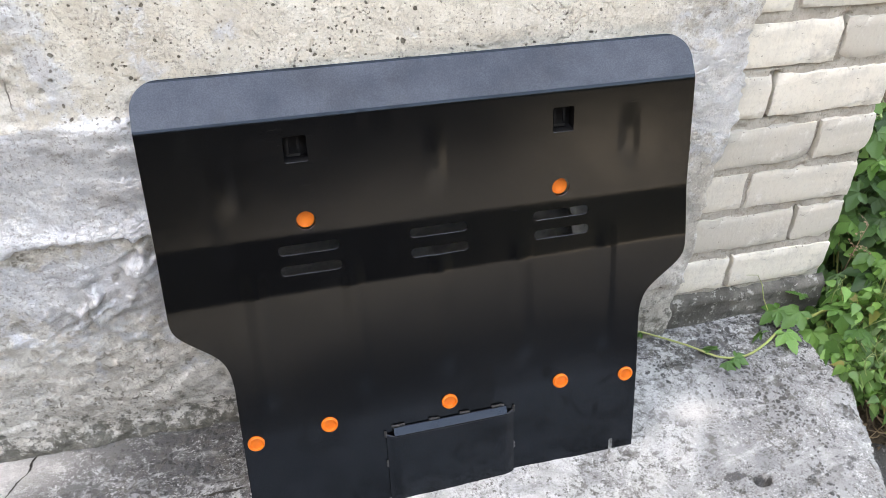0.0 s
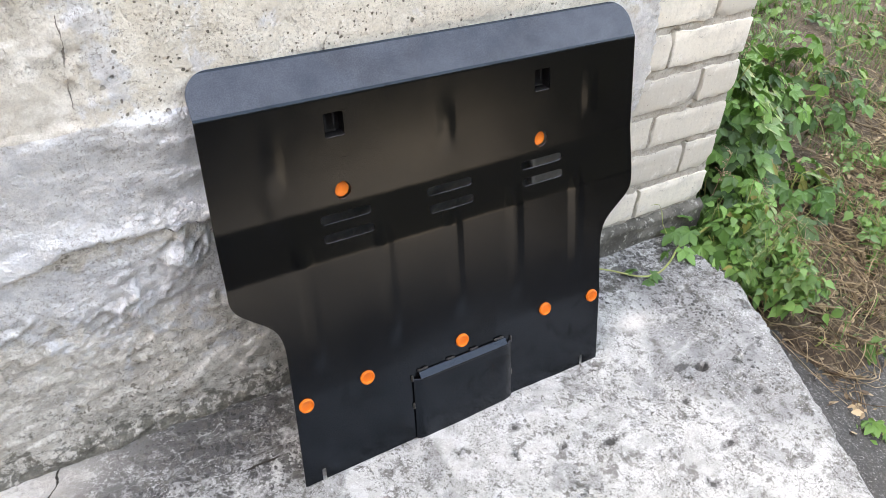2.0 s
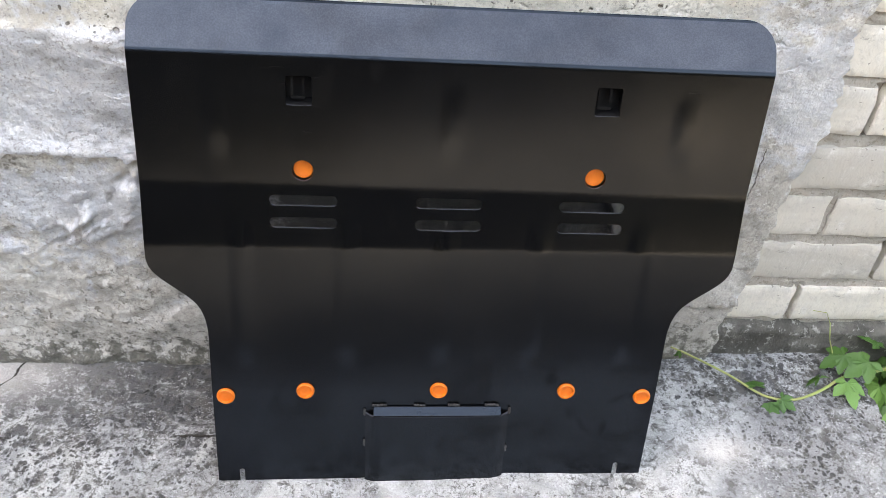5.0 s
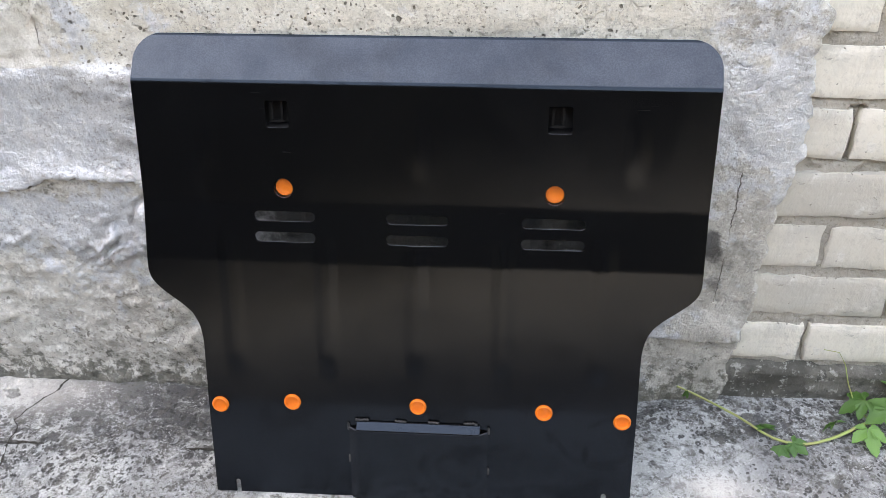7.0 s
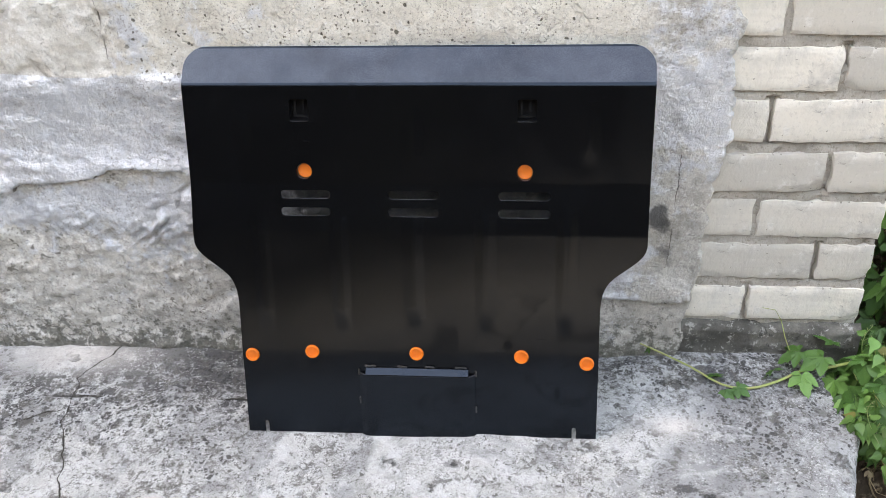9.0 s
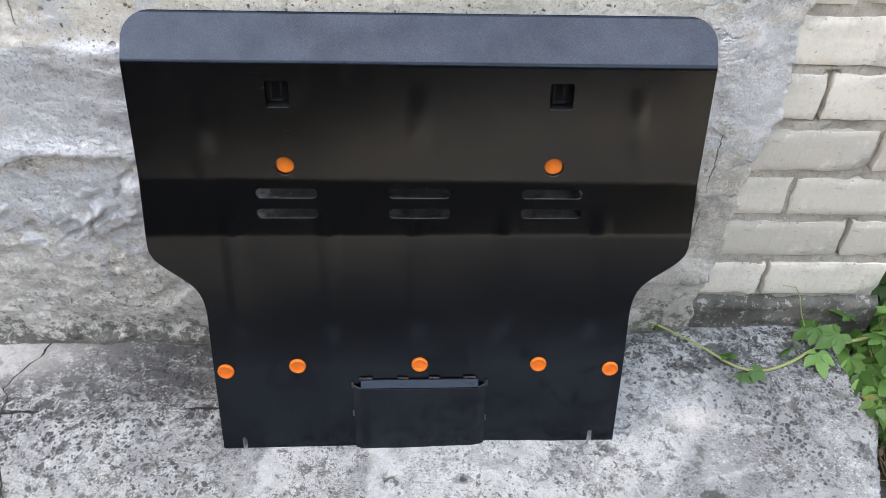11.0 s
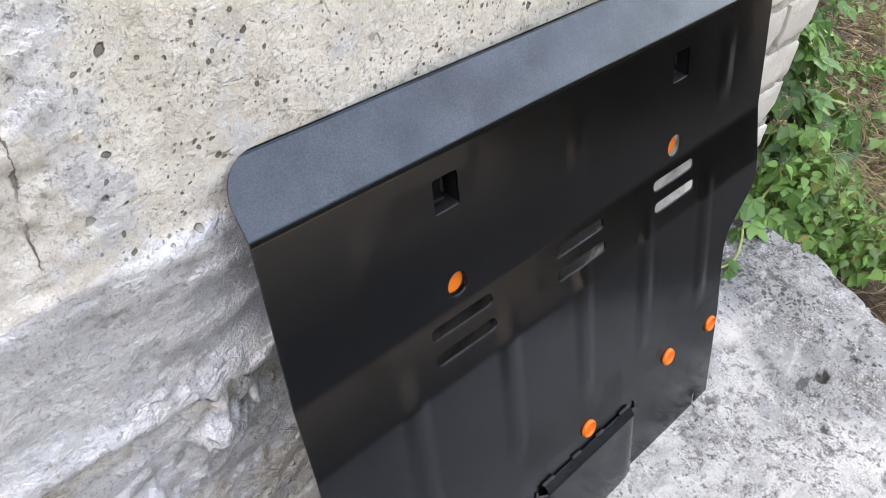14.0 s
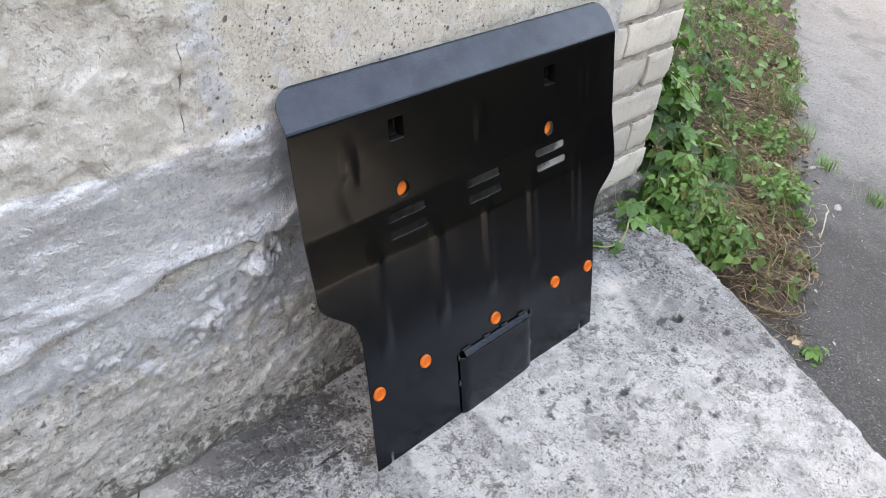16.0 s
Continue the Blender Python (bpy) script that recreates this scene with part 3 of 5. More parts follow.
def build_slab():
    xs = spaced((-5.4, -1.3, 0.1), (-1.3, 0.96, 0.005))
    ys = np.concatenate([[-1.022, -1.02, -1.016], spaced((-1.012, 0.06, 0.005))])
    U, Y = np.meshgrid(xs, ys)
    edge = 0.905 + 0.345 * np.clip(Y, -3, -0.1) + 0.012 * fbm(Y, Y * 0, 6, 3, seed=11) + 0.006 * fbm(Y, Y * 0, 30, 3, seed=12) - 0.04 * rise(Y, -0.12, 0.0)
    X = np.minimum(U, edge)
    over = np.clip(U - edge, 0, None)
    Z = SLOPE * Y + 0.006 * fbm(X, Y, 3.0, 3, seed=13) + 0.0022 * fbm(X, Y, 16, 4, 0.6, seed=14)
    near = np.clip(edge - U, 0, 1)
    Z = Z - 0.012 * np.exp(-near / 0.012) - 0.006 * np.exp(-near / 0.05) * (fbm(X, Y, 22, 3, seed=15) > 0.1) - 6.0 * over
    Z = np.where(Y < -1.019, Z - 0.3, np.where(Y < -1.014, Z - 0.006, Z))
    Z = np.maximum(Z, SLOPE * Y - 0.34)
    stain = np.zeros_like(X)
    for k, (cx, cy, rx, ry) in enumerate(STAINS):
        stain = np.maximum(stain, (1.1 if k == 0 else 0.74) * blob(X, Y, cx, cy, rx, ry))
    rng = random.Random(31)
    for k in range(20):
        cx, cy, r = rng.uniform(0.0, 0.72), rng.uniform(-0.92, -0.36), rng.uniform(0.005, 0.014)
        stain = np.maximum(stain, rng.choice((0.5, 0.55, 0.68)) * blob(X, Y, cx, cy, r * rng.uniform(1.0, 1.8), r))
    Z = Z - 0.004 * rise(stain, 0.35, 0.7) - 0.012 * rise(blob(X, Y, 0.547, -0.368, 0.016, 0.012), 0.4, 0.6)
    hollow = blob(X, Y, 0.60, -0.215, 0.10, 0.05)
    Z = Z - 0.006 * hollow
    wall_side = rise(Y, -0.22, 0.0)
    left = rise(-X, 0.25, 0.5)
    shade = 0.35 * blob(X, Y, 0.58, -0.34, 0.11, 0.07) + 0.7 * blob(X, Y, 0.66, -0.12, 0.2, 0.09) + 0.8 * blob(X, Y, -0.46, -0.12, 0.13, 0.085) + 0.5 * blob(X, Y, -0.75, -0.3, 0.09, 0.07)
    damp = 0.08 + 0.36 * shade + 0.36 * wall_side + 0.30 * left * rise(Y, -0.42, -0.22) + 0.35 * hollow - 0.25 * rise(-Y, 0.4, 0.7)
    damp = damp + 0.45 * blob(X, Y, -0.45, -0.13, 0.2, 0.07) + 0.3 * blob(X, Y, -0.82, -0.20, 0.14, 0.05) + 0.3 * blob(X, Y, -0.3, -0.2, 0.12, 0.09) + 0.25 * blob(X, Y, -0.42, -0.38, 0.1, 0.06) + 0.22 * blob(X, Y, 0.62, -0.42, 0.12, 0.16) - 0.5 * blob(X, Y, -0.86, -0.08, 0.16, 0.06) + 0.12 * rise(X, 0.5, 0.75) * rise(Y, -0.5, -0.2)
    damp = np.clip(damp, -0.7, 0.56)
    # a wandering crack out from the wall, a side branch, and two short slits left by a form board
    cx = np.interp(Y, [-1.0, -0.43, -0.326, -0.253, -0.155, -0.05], [-0.55, -0.675, -0.714, -0.757, -0.762, -0.715]) + 0.012 * fbm(Y, Y * 0, 40, 2, seed=32)
    split = X - cx
    branch = Y + 0.242 - 0.5 * (X + 0.769) + 0.010 * fbm(X, X * 0, 30, 2, seed=33) + 9 * (X > -0.765)
    split = np.where(np.abs(branch) < np.abs(split), branch, split)
    gap = Y + 0.197 - 0.025 * (X + 0.74) - 0.003 * fbm(X, X * 0, 9, 3, seed=34) + 9 * ((X > -0.33) | ((X < -0.44) & (X > -0.69)) | (X < -0.79))
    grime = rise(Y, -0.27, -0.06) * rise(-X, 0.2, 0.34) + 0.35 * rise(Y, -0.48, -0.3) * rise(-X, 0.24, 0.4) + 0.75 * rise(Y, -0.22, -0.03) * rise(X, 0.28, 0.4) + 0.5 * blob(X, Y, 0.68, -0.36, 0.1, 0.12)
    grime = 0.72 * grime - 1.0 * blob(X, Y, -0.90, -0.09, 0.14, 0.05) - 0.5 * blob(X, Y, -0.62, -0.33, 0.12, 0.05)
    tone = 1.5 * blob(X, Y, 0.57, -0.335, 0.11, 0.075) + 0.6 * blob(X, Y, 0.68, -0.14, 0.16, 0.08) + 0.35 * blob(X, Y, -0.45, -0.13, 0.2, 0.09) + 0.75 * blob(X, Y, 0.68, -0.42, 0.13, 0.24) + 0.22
    pale = blob(X, Y, 0.49, -0.20, 0.05, 0.026) + blob(X, Y, -0.80, -0.07, 0.16, 0.06)
    ob = mesh_object("slab", np.stack([X, Y, Z], -1).reshape(-1, 3), lattice(len(xs), len(ys)), SLAB)
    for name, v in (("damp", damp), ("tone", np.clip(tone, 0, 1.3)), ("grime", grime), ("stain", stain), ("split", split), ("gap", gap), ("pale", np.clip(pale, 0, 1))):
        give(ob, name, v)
    tagged(ob, "pale concrete apron slab with black lichen specks and a broken edge", "concrete slab", kind="structure")


def concrete_front(x):
    return -0.022 + 0.031 * x


def build_concrete_wall():
    xs = spaced((-12.0, -1.3, 0.1), (-1.3, 0.66, 0.0042))
    zs = spaced((-0.4, -0.02, 0.08), (-0.02, 1.05, 0.0042), (1.05, 5.4, 0.15))
    X, Z = np.meshgrid(xs, zs)
    ledge = 0.632 + 0.006 * fbm(X, X * 0, 3, 3, seed=41) + 0.02 * rise(-X, 0.6, 0.85) * 0.6
    plaster = rise(X, 0.36, 0.44)
    cast = rise(Z - ledge, -0.012, 0.006) * (1 - plaster)
    F = (0.432 + 0.06 * np.clip(X + 0.5, -0.6, 0.1) + 0.02 * fbm(X, X * 0, 6.5, 2, seed=42) - Z) / 0.05 + 0.75 * fbm(X * 0.8, Z * 1.7, 11, 5, 0.6, seed=43)
    F = F - 6 * rise(X, 0.2, 0.35)
    below = rise(F, -0.06, 0.04)
    out = (0.009 * rise(ledge - Z, -0.016, 0.018) - 0.006 * rise(ledge - Z, 0.02, 0.10)) * (1 - plaster)
    out = out + 0.013 * rise(F, -1.4, -0.2) * (1 - below)
    low = 1 - cast
    out = out + low * (1 - 0.75 * plaster) * (0.005 * fbm(X * 0.6, Z, 6, 3, seed=44) + 0.0042 * fbm(X * 0.7, Z, 24, 4, 0.62, seed=45))
    rough = rise(F, 0.6, 2.0) * (0.55 + 0.45 * fbm(X, Z, 4, 2, seed=46))
    out = out + low * rough * (0.0075 * fbm(X, Z * 1.3, 30, 4, 0.6, seed=47) + 0.006 * rise(fbm(X, Z, 19, 3, 0.5, seed=81), 0.12, 0.24))
    fold = (1 - np.abs(fbm(0.4 * X + 0.2 * Z, Z - 0.12 * X, 15, 4, 0.55, seed=64))) ** 4
    out = out + low * (1 - plaster) * 0.005 * fold * rise(fbm(X, Z, 5, 2, seed=65), -0.3, 0.4)
    U, V = 0.8 * (X + 0.485) + 0.6 * (Z - 0.355), 0.8 * (Z - 0.355) - 0.6 * (X + 0.485)
    ridge = 1.15 * np.exp(-((U / 0.12) ** 2 + (V / 0.048) ** 2)) + 0.6 * blob(X, Z, -0.74, 0.34, 0.05, 0.03)
    crumple = (1 - np.abs(fbm(0.5 * U + 0.012 * fbm(X, Z, 30, 2, seed=82), V, 52, 3, 0.5, seed=48))) ** 3.0
    out = out + ridge * (0.004 + 0.034 * crumple * rise(fbm(X, Z, 26, 2, seed=83), -0.35, 0.25))
    pitted = rise(X + 0.02 * fbm(Z, X, 9, 3, seed=68), -0.60, -0.47)
    out = out + cast * (0.0035 * fbm(X, Z, 5, 3, seed=49) + 0.001 * fbm(X, Z, 40, 3, seed=50))
    scaly = (1 - pitted) * cast
    out = out + scaly * (0.007 * rise(fbm(X, Z, 7, 5, 0.6, seed=69), -0.12, 0.06) + 0.004 * fbm(X, Z, 22, 4, 0.65, seed=70))
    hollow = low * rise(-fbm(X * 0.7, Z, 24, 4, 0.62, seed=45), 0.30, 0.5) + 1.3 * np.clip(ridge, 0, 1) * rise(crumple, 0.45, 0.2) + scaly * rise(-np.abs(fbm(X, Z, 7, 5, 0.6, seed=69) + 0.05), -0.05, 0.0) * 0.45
    strip = blob(X, Z, 0, 0, 1e3, 1e3) * np.exp(-(((X + 0.53 - 0.03 * fbm(Z, Z * 0, 4, 2, seed=51)) / 0.045) ** 2)) * cast
    out = out + 0.006 * strip
    out = out + 0.005 * rise(0.05 - Z, 0.0, 0.05) * (0.6 + 0.4 * fbm(X, Z, 20, 3, seed=52))
    edge = 0.545 + 0.022 * fbm(Z, Z * 0, 9, 3, seed=53) + 0.012 * fbm(Z, X, 40, 3, seed=54) + 0.02 * rise(Z, 0.35, 0.5) - 0.01 * rise(0.28 - Z, 0, 0.1)
    gone = rise(X - edge, -0.004, 0.012)
    Y = concrete_front(X) - out * (1 - gone) + 0.07 * gone
    Y = Y + 0.004 * rise(X, 0.40, 0.5) * fbm(X, Z, 18, 4, seed=55)
    split = X + 0.562 + 0.1 * (Z - 0.6) ** 2 - 0.008 * fbm(Z, Z * 0, 14, 3, seed=56) + 9 * (Z < 0.565) + 9 * (Z > 0.80)
    lip = 0.05 * F + 9 * cast
    seam = X - (0.475 + 0.03 * (Z - 0.3) + 0.012 * fbm(Z, Z * 0, 12, 3, seed=58)) + 9 * (np.abs(Z - 0.34) > 0.13)
    # silver paint, plus a pale strip painting the light on the ledge's top
    paint_and_light = 0.64 * low * (1 - below) * (1 - 0.4 * plaster) + 0.17 * low + 0.9 * (1 - plaster) * rise(ledge - Z, -0.004, 0.01) * rise(Z - ledge, -0.05, -0.012) + 0.75 * np.exp(-(((Z - 0.565) / 0.065) ** 2)) * low + 0.6 * strip + 0.6 * np.exp(-(((Z - 0.355 - 0.03 * fbm(X, X * 0, 5, 2, seed=84)) / 0.045) ** 2)) * low * (1 - plaster)
    paint_and_light = paint_and_light + 0.35 * ridge * rise(crumple, 0.2, 0.6) - 0.25 * rise(X, 0.38, 0.5) * rise(0.45 - Z, 0, 0.15) - 0.12 * plaster + 0.34 * blob(X, Z, -0.52, 0.30, 0.26, 0.10) + 0.25 * rise(X, -0.5, -0.4) * rise(Z, 0.6, 0.7) * rise(0.2 - X, 0, 0.6)
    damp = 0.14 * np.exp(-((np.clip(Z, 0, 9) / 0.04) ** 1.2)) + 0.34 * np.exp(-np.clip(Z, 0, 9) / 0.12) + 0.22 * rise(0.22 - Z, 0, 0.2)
    # dark blobs stand for shade behind slots and holes; the right-hand ones are soot
    soot_and_shade = 1.9 * blob(X, Z, 0.02, 0.34, 0.27, 0.26) + 1.5 * blob(X, Z, -0.2, 0.59, 0.08, 0.06) + 1.5 * blob(X, Z, 0.2, 0.59, 0.08, 0.06) + 0.4 * blob(X, Z, 0.0, 0.46, 0.3, 0.08) + 0.8 * blob(X, Z, 0.29, 0.36, 0.06, 0.07) + 0.55 * blob(X, Z, 0.27, 0.45, 0.07, 0.05) + 0.65 * blob(X, Z, 0.355, 0.34, 0.05, 0.05) + 0.6 * ridge * (1 - crumple) + 1.0 * blob(X, Z, 0.452, 0.335, 0.022, 0.028) + 0.6 * blob(X, Z, 0.475, 0.26, 0.03, 0.05) + 0.45 * blob(X, Z, 0.5, 0.10, 0.08, 0.08)
    ob = mesh_object("wall_concrete", np.stack([X, Y, Z], -1).reshape(-1, 3), lattice(len(xs), len(zs)), WALL)
    for name, v in (("cast", cast), ("paint_and_light", paint_and_light), ("damp", damp), ("soot_and_shade", soot_and_shade), ("split", split), ("lip", lip), ("seam", seam), ("pitted", pitted), ("hollow", np.clip(hollow, 0, 1)), ("plaster", plaster)):
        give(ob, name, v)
    tagged(ob, "old grey concrete wall with pitted top and patched smeared render", "wall", kind="structure")


def box(bm, lo, hi):
    r = bmesh.ops.create_cube(bm, size=1.0)
    c, s = (Vector(lo) + Vector(hi)) / 2, Vector(hi) - Vector(lo)
    for v in r["verts"]:
        v.co = Vector((v.co.x * s.x, v.co.y * s.y, v.co.z * s.z)) + c
    return r["verts"]


BRICK_FACE, CORNER = 0.012, 0.873


def eased(t, rim):
    """Even steps, with the first and last drawn close to the edges."""
    return t if t in (0.0, 1.0) else rim + (1 - 2 * rim) * (t - 0.1) / 0.8 if 0.1 < t < 0.9 else (rim * 0.4 if t <= 0.1 else 1 - rim * 0.4)


def brick(w, h, rng, wall):
    """A worn brick: rounded, nibbled arrises and a slightly uneven face."""
    nx, nz = max(6, round(w / 0.010)), 9
    seed = rng.uniform(0, 99)
    chip = (rng.choice((-w / 2, w / 2)), rng.choice((0, h)), rng.uniform(0.006, 0.03))
    front, back = [], []
    for j in range(nz):
        for i in range(nx):
            u, v = i / (nx - 1), j / (nz - 1)
            u, v = eased(u, 0.006 / w), eased(v, 0.006 / h)
            x, z = w * (u - 0.5), h * v
            d = min(w / 2 - abs(x), z, h - z)
            wear = 1 + 0.9 * noise.noise(Vector((x * 45, z * 45, seed)))
            near = math.hypot(x - chip[0], z - chip[1])
            y = 0.0022 * wear * math.exp(-d / 0.0009) + 0.0010 * noise.noise(Vector((x * 22, z * 22, seed + 5))) + 0.010 * max(0.0, 1 - near / chip[2])
            jx = 0.005 * noise.noise(Vector((z * 40, seed, 1.0))) if i in (0, nx - 1) else 0.0
            jz = 0.0042 * noise.noise(Vector((x * 40, seed, 2.0))) if j in (0, nz - 1) else 0.0
            front.append((x + jx, y, z + jz))
            back.append((x + jx, 0.11, z + jz))
    rim = [i for i in range(nx)] + [j * nx + nx - 1 for j in range(1, nz)] + [(nz - 1) * nx + i for i in range(nx - 2, -1, -1)] + [j * nx for j in range(nz - 2, 0, -1)]
    faces = lattice(nx, nz)
    verts = front + [back[k] for k in rim]
    n0 = len(front)
    for k in range(len(rim)):
        m = (k + 1) % len(rim)
        faces.append((rim[m], rim[k], n0 + k, n0 + m))
    faces.append(tuple(n0 + k for k in range(len(rim)))[::-1])
    ob = mesh_object("brick", verts, faces, BRICK, wall)
    ob.data.set_sharp_from_angle(angle=radians(30))
    return ob


def build_brick_wall():
    bm = bmesh.new()
    # unseen upper and rear mass, sized to block the sun from slab and strip
    box(bm, (0.48, BRICK_FACE + 0.018, -0.4), (CORNER - 0.012, 8.0, 5.4))
    box(bm, (-12.0, 0.10, -0.4), (0.47, 8.0, 5.4))
    me = bpy.data.meshes.new("wall_brick")
    bm.to_mesh(me)
    bm.free()
    me.materials.append(MORTAR)
    wall = tagged(new("wall_brick", me), "white silicate brick wall end with sandy recessed mortar joints", "wall", kind="structure")
    joints = [0.645, 0.764, 0.638, 0.753, 0.635, 0.745]
    # mortar face, uneven, fallen out of some of the upright joints
    xs, zs = spaced((0.49, CORNER - 0.006, 0.0035)), spaced((0.05, 1.3, 0.0035))
    X, Z = np.meshgrid(xs, zs)
    Y = BRICK_FACE + 0.0052 + 0.005 * fbm(X, Z, 26, 4, 0.6, seed=61) + 0.008 * rise(fbm(X, Z, 15, 3, seed=67), 0.3, 0.5)
    for k, (x0, deep) in enumerate(zip(joints, (0.3, 1.0, 0.0, 0.2, 1.0, 0.7))):
        Y = Y + 0.022 * deep * (np.abs(X - x0) < 0.009) * (np.abs(Z - 0.126 - 0.0995 * k) < 0.045) * rise(fbm(X, Z, 20, 2, seed=73), -0.5, 0.0)
    for k in range(13):  # a dark crevice under each course
        Y = Y + 0.0055 * np.exp(-(((Z - 0.084 - 0.0995 * k) / 0.004) ** 2)) * rise(fbm(X, Z, 9, 3, seed=74), -0.1, 0.2)
    face = mesh_object("mortar_face", np.stack([X, Y, Z], -1).reshape(-1, 3), lattice(len(xs), len(zs)), MORTAR, wall)
    # stained footing under the bricks
    xs, zs = spaced((0.46, CORNER + 0.008, 0.006)), spaced((-0.3, 0.078, 0.007))
    X, Z = np.meshgrid(xs, zs)
    Y = 0.0 + 0.011 * fbm(X * 0.6, Z * 2, 14, 5, 0.65, seed=62) + 0.02 * rise(Z, 0.066, 0.078)
    foot = mesh_object("footing", np.stack([X, Y, Z], -1).reshape(-1, 3), lattice(len(xs), len(zs)), FOOTING, wall)
    tagged(foot, "dark stained concrete footing")
    # bricks, course by course
    rng = random.Random(4)
    for k in range(32):
        z0 = 0.086 + 0.0995 * k
        split = joints[k] if k < 6 else (0.64 if k % 2 == 0 else 0.755) + rng.uniform(-0.006, 0.006)
        spans = [(0.49, split - 0.005), (split + 0.005, CORNER + rng.uniform(-0.006, 0.004))]
        for a, b in spans:
            ob = brick(b - a, 0.0785 + rng.uniform(-0.003, 0.003), rng, wall)
            ob.matrix_basis = pose((a + b) / 2, BRICK_FACE + rng.uniform(-0.004, 0.003), z0 + rng.uniform(-0.002, 0.002), 0, rng.uniform(-0.5, 0.5), rng.uniform(-0.5, 0.5))


build_ground()
build_slab()
build_concrete_wall()
build_brick_wall()


def build_backdrop():
    """Unseen dark hedge closing the yard behind the camera; wings added to darken reflections."""
    bm = bmesh.new()
    n, m = 90, 14
    rows = []
    for j in range(m):
        row = []
        for i in range(n):
            a = math.pi * (1.02 + 1.0 * i / (n - 1))  # from the left, past the back, to the right
            u = i / (n - 1)
            back = float(rise(np.array(u), 0.445, 0.505) * (1 - rise(np.array(u), 0.64, 0.695)))  # the open yard, between two nearer wings
            side = float(rise(np.array(u), 0.82, 0.88))  # open again beside the building
            r = 5.4 - 2.0 * float(rise(np.array(u), 0.55, 0.7)) + 10.0 * back + 14.0 * side + 0.4 * float(fbm(np.array(i * 0.31), np.array(j * 0.5), 1.0, 3, seed=71))
            top = 4.3 - 1.9 * float(rise(np.array(u), 0.5, 0.7)) + 3.4 * max(back, side) + 0.5 * float(fbm(np.array(i * 0.2), np.array(0.0), 1.0, 3, seed=72))
            row.append(bm.verts.new((r * math.cos(a), r * math.sin(a), -0.6 + top * j / (m - 1))))
        rows.append(row)
    for r, s in zip(rows, rows[1:]):
        for i in range(n - 1):
            bm.faces.new((r[i], r[i + 1], s[i + 1], s[i]))
    me = bpy.data.meshes.new("backdrop")
    bm.to_mesh(me)
    bm.free()
    me.materials.append(UNSEEN_HEDGE)
    tagged(new("backdrop", me), "dark unseen hedge, its near wings added to darken the plate's reflections", "hedge", kind="structure")


build_backdrop()

# ---- the skid plate ----
PROFILE = [(-0.258, -0.0255), (-0.2195, 0.147), (-0.158, 0.378), (-0.127, 0.459), (-0.084, 0.632), (-0.036, 0.686)]
OUTLINE = [(-0.0255, 0.3425), (0.235, 0.340), (0.250, 0.3405), (0.266, 0.343), (0.280, 0.348), (0.291, 0.355), (0.302, 0.367), (0.311, 0.379), (0.320, 0.391), (0.328, 0.401),
           (0.337, 0.410), (0.346, 0.4155), (0.356, 0.418), (0.632, 0.418)]
FLANGE = math.hypot(0.048, 0.054)


def sheet_y(z, x=0.0):
    """The sheet's face: bent along its folds, and slightly twisted as it leans."""
    zs, ys = [p[1] for p in PROFILE], [p[0] for p in PROFILE]
    return sum(float(np.interp(z + d, zs, ys)) for d in (-0.003, -0.001, 0.001, 0.003)) / 4 + x * (0.033 - 0.056 * z)


def half_width(z):
    if z <= 0.632:
        return float(np.interp(z, [p[0] for p in OUTLINE], [p[1] for p in OUTLINE]))
    s, r = (z - 0.632) / 0.054 * FLANGE, 0.042
    if s < FLANGE - r:
        return 0.418
    d = min(r, s - (FLANGE - r))
    return 0.418 - r + math.sqrt(max(0.0, r * r - d * d))


RIBS = [(-0.311, 0.488, 0.612), (0.0, 0.488, 0.612), (0.312, 0.488, 0.612), (-0.287, 0.180, 0.432), (-0.14, 0.180, 0.432), (-0.002, 0.186, 0.432), (0.131, 0.180, 0.432), (0.277, 0.180, 0.432)]


def rib(x, z):
    """Shallow pressed stiffening ribs with straight flanks; the long ones run up into the fold."""
    lift = 0.0
    for cx, lo, hi in RIBS:
        across, along = (0.0195 - abs(x - cx)) / 0.0145, min((z - lo) / 0.055, (hi - z) / 0.058)
        if across > 0 and along > 0:
            lift = max(lift, (0.6 if lo > 0.4 else 1.0) * min(1.0, across) * (0.5 - 0.5 * math.cos(math.pi * min(1.0, along))))
    return 0.0018 * lift


def stadium(w, h, n=8):
    r = h / 2
    ring = [(w / 2 - r + r * math.cos(a), r * math.sin(a)) for a in (math.pi * (-0.5 + k / n) for k in range(n + 1))]
    return ring + [(-x, -y) for x, y in ring]


def round_rect(w, h, r=0.003):
    out = []
    for sx, sy, a0 in ((1, 1, 0), (-1, 1, 90), (-1, -1, 180), (1, -1, 270)):
        out += [(sx * (w / 2 - r) + r * math.cos(radians(a0 + d)), sy * (h / 2 - r) + r * math.sin(radians(a0 + d))) for d in (0, 45, 90)]
    return out


def prism(bm, ring, cx, cz, y0, y1):
    a = [bm.verts.new((cx + x, y0, cz + z)) for x, z in ring]
    b = [bm.verts.new((cx + x, y1, cz + z)) for x, z in ring]
    bm.faces.new(a)
    bm.faces.new(b[::-1])
    for i in range(len(a)):
        j = (i + 1) % len(a)
        bm.faces.new((a[j], a[i], b[i], b[j]))


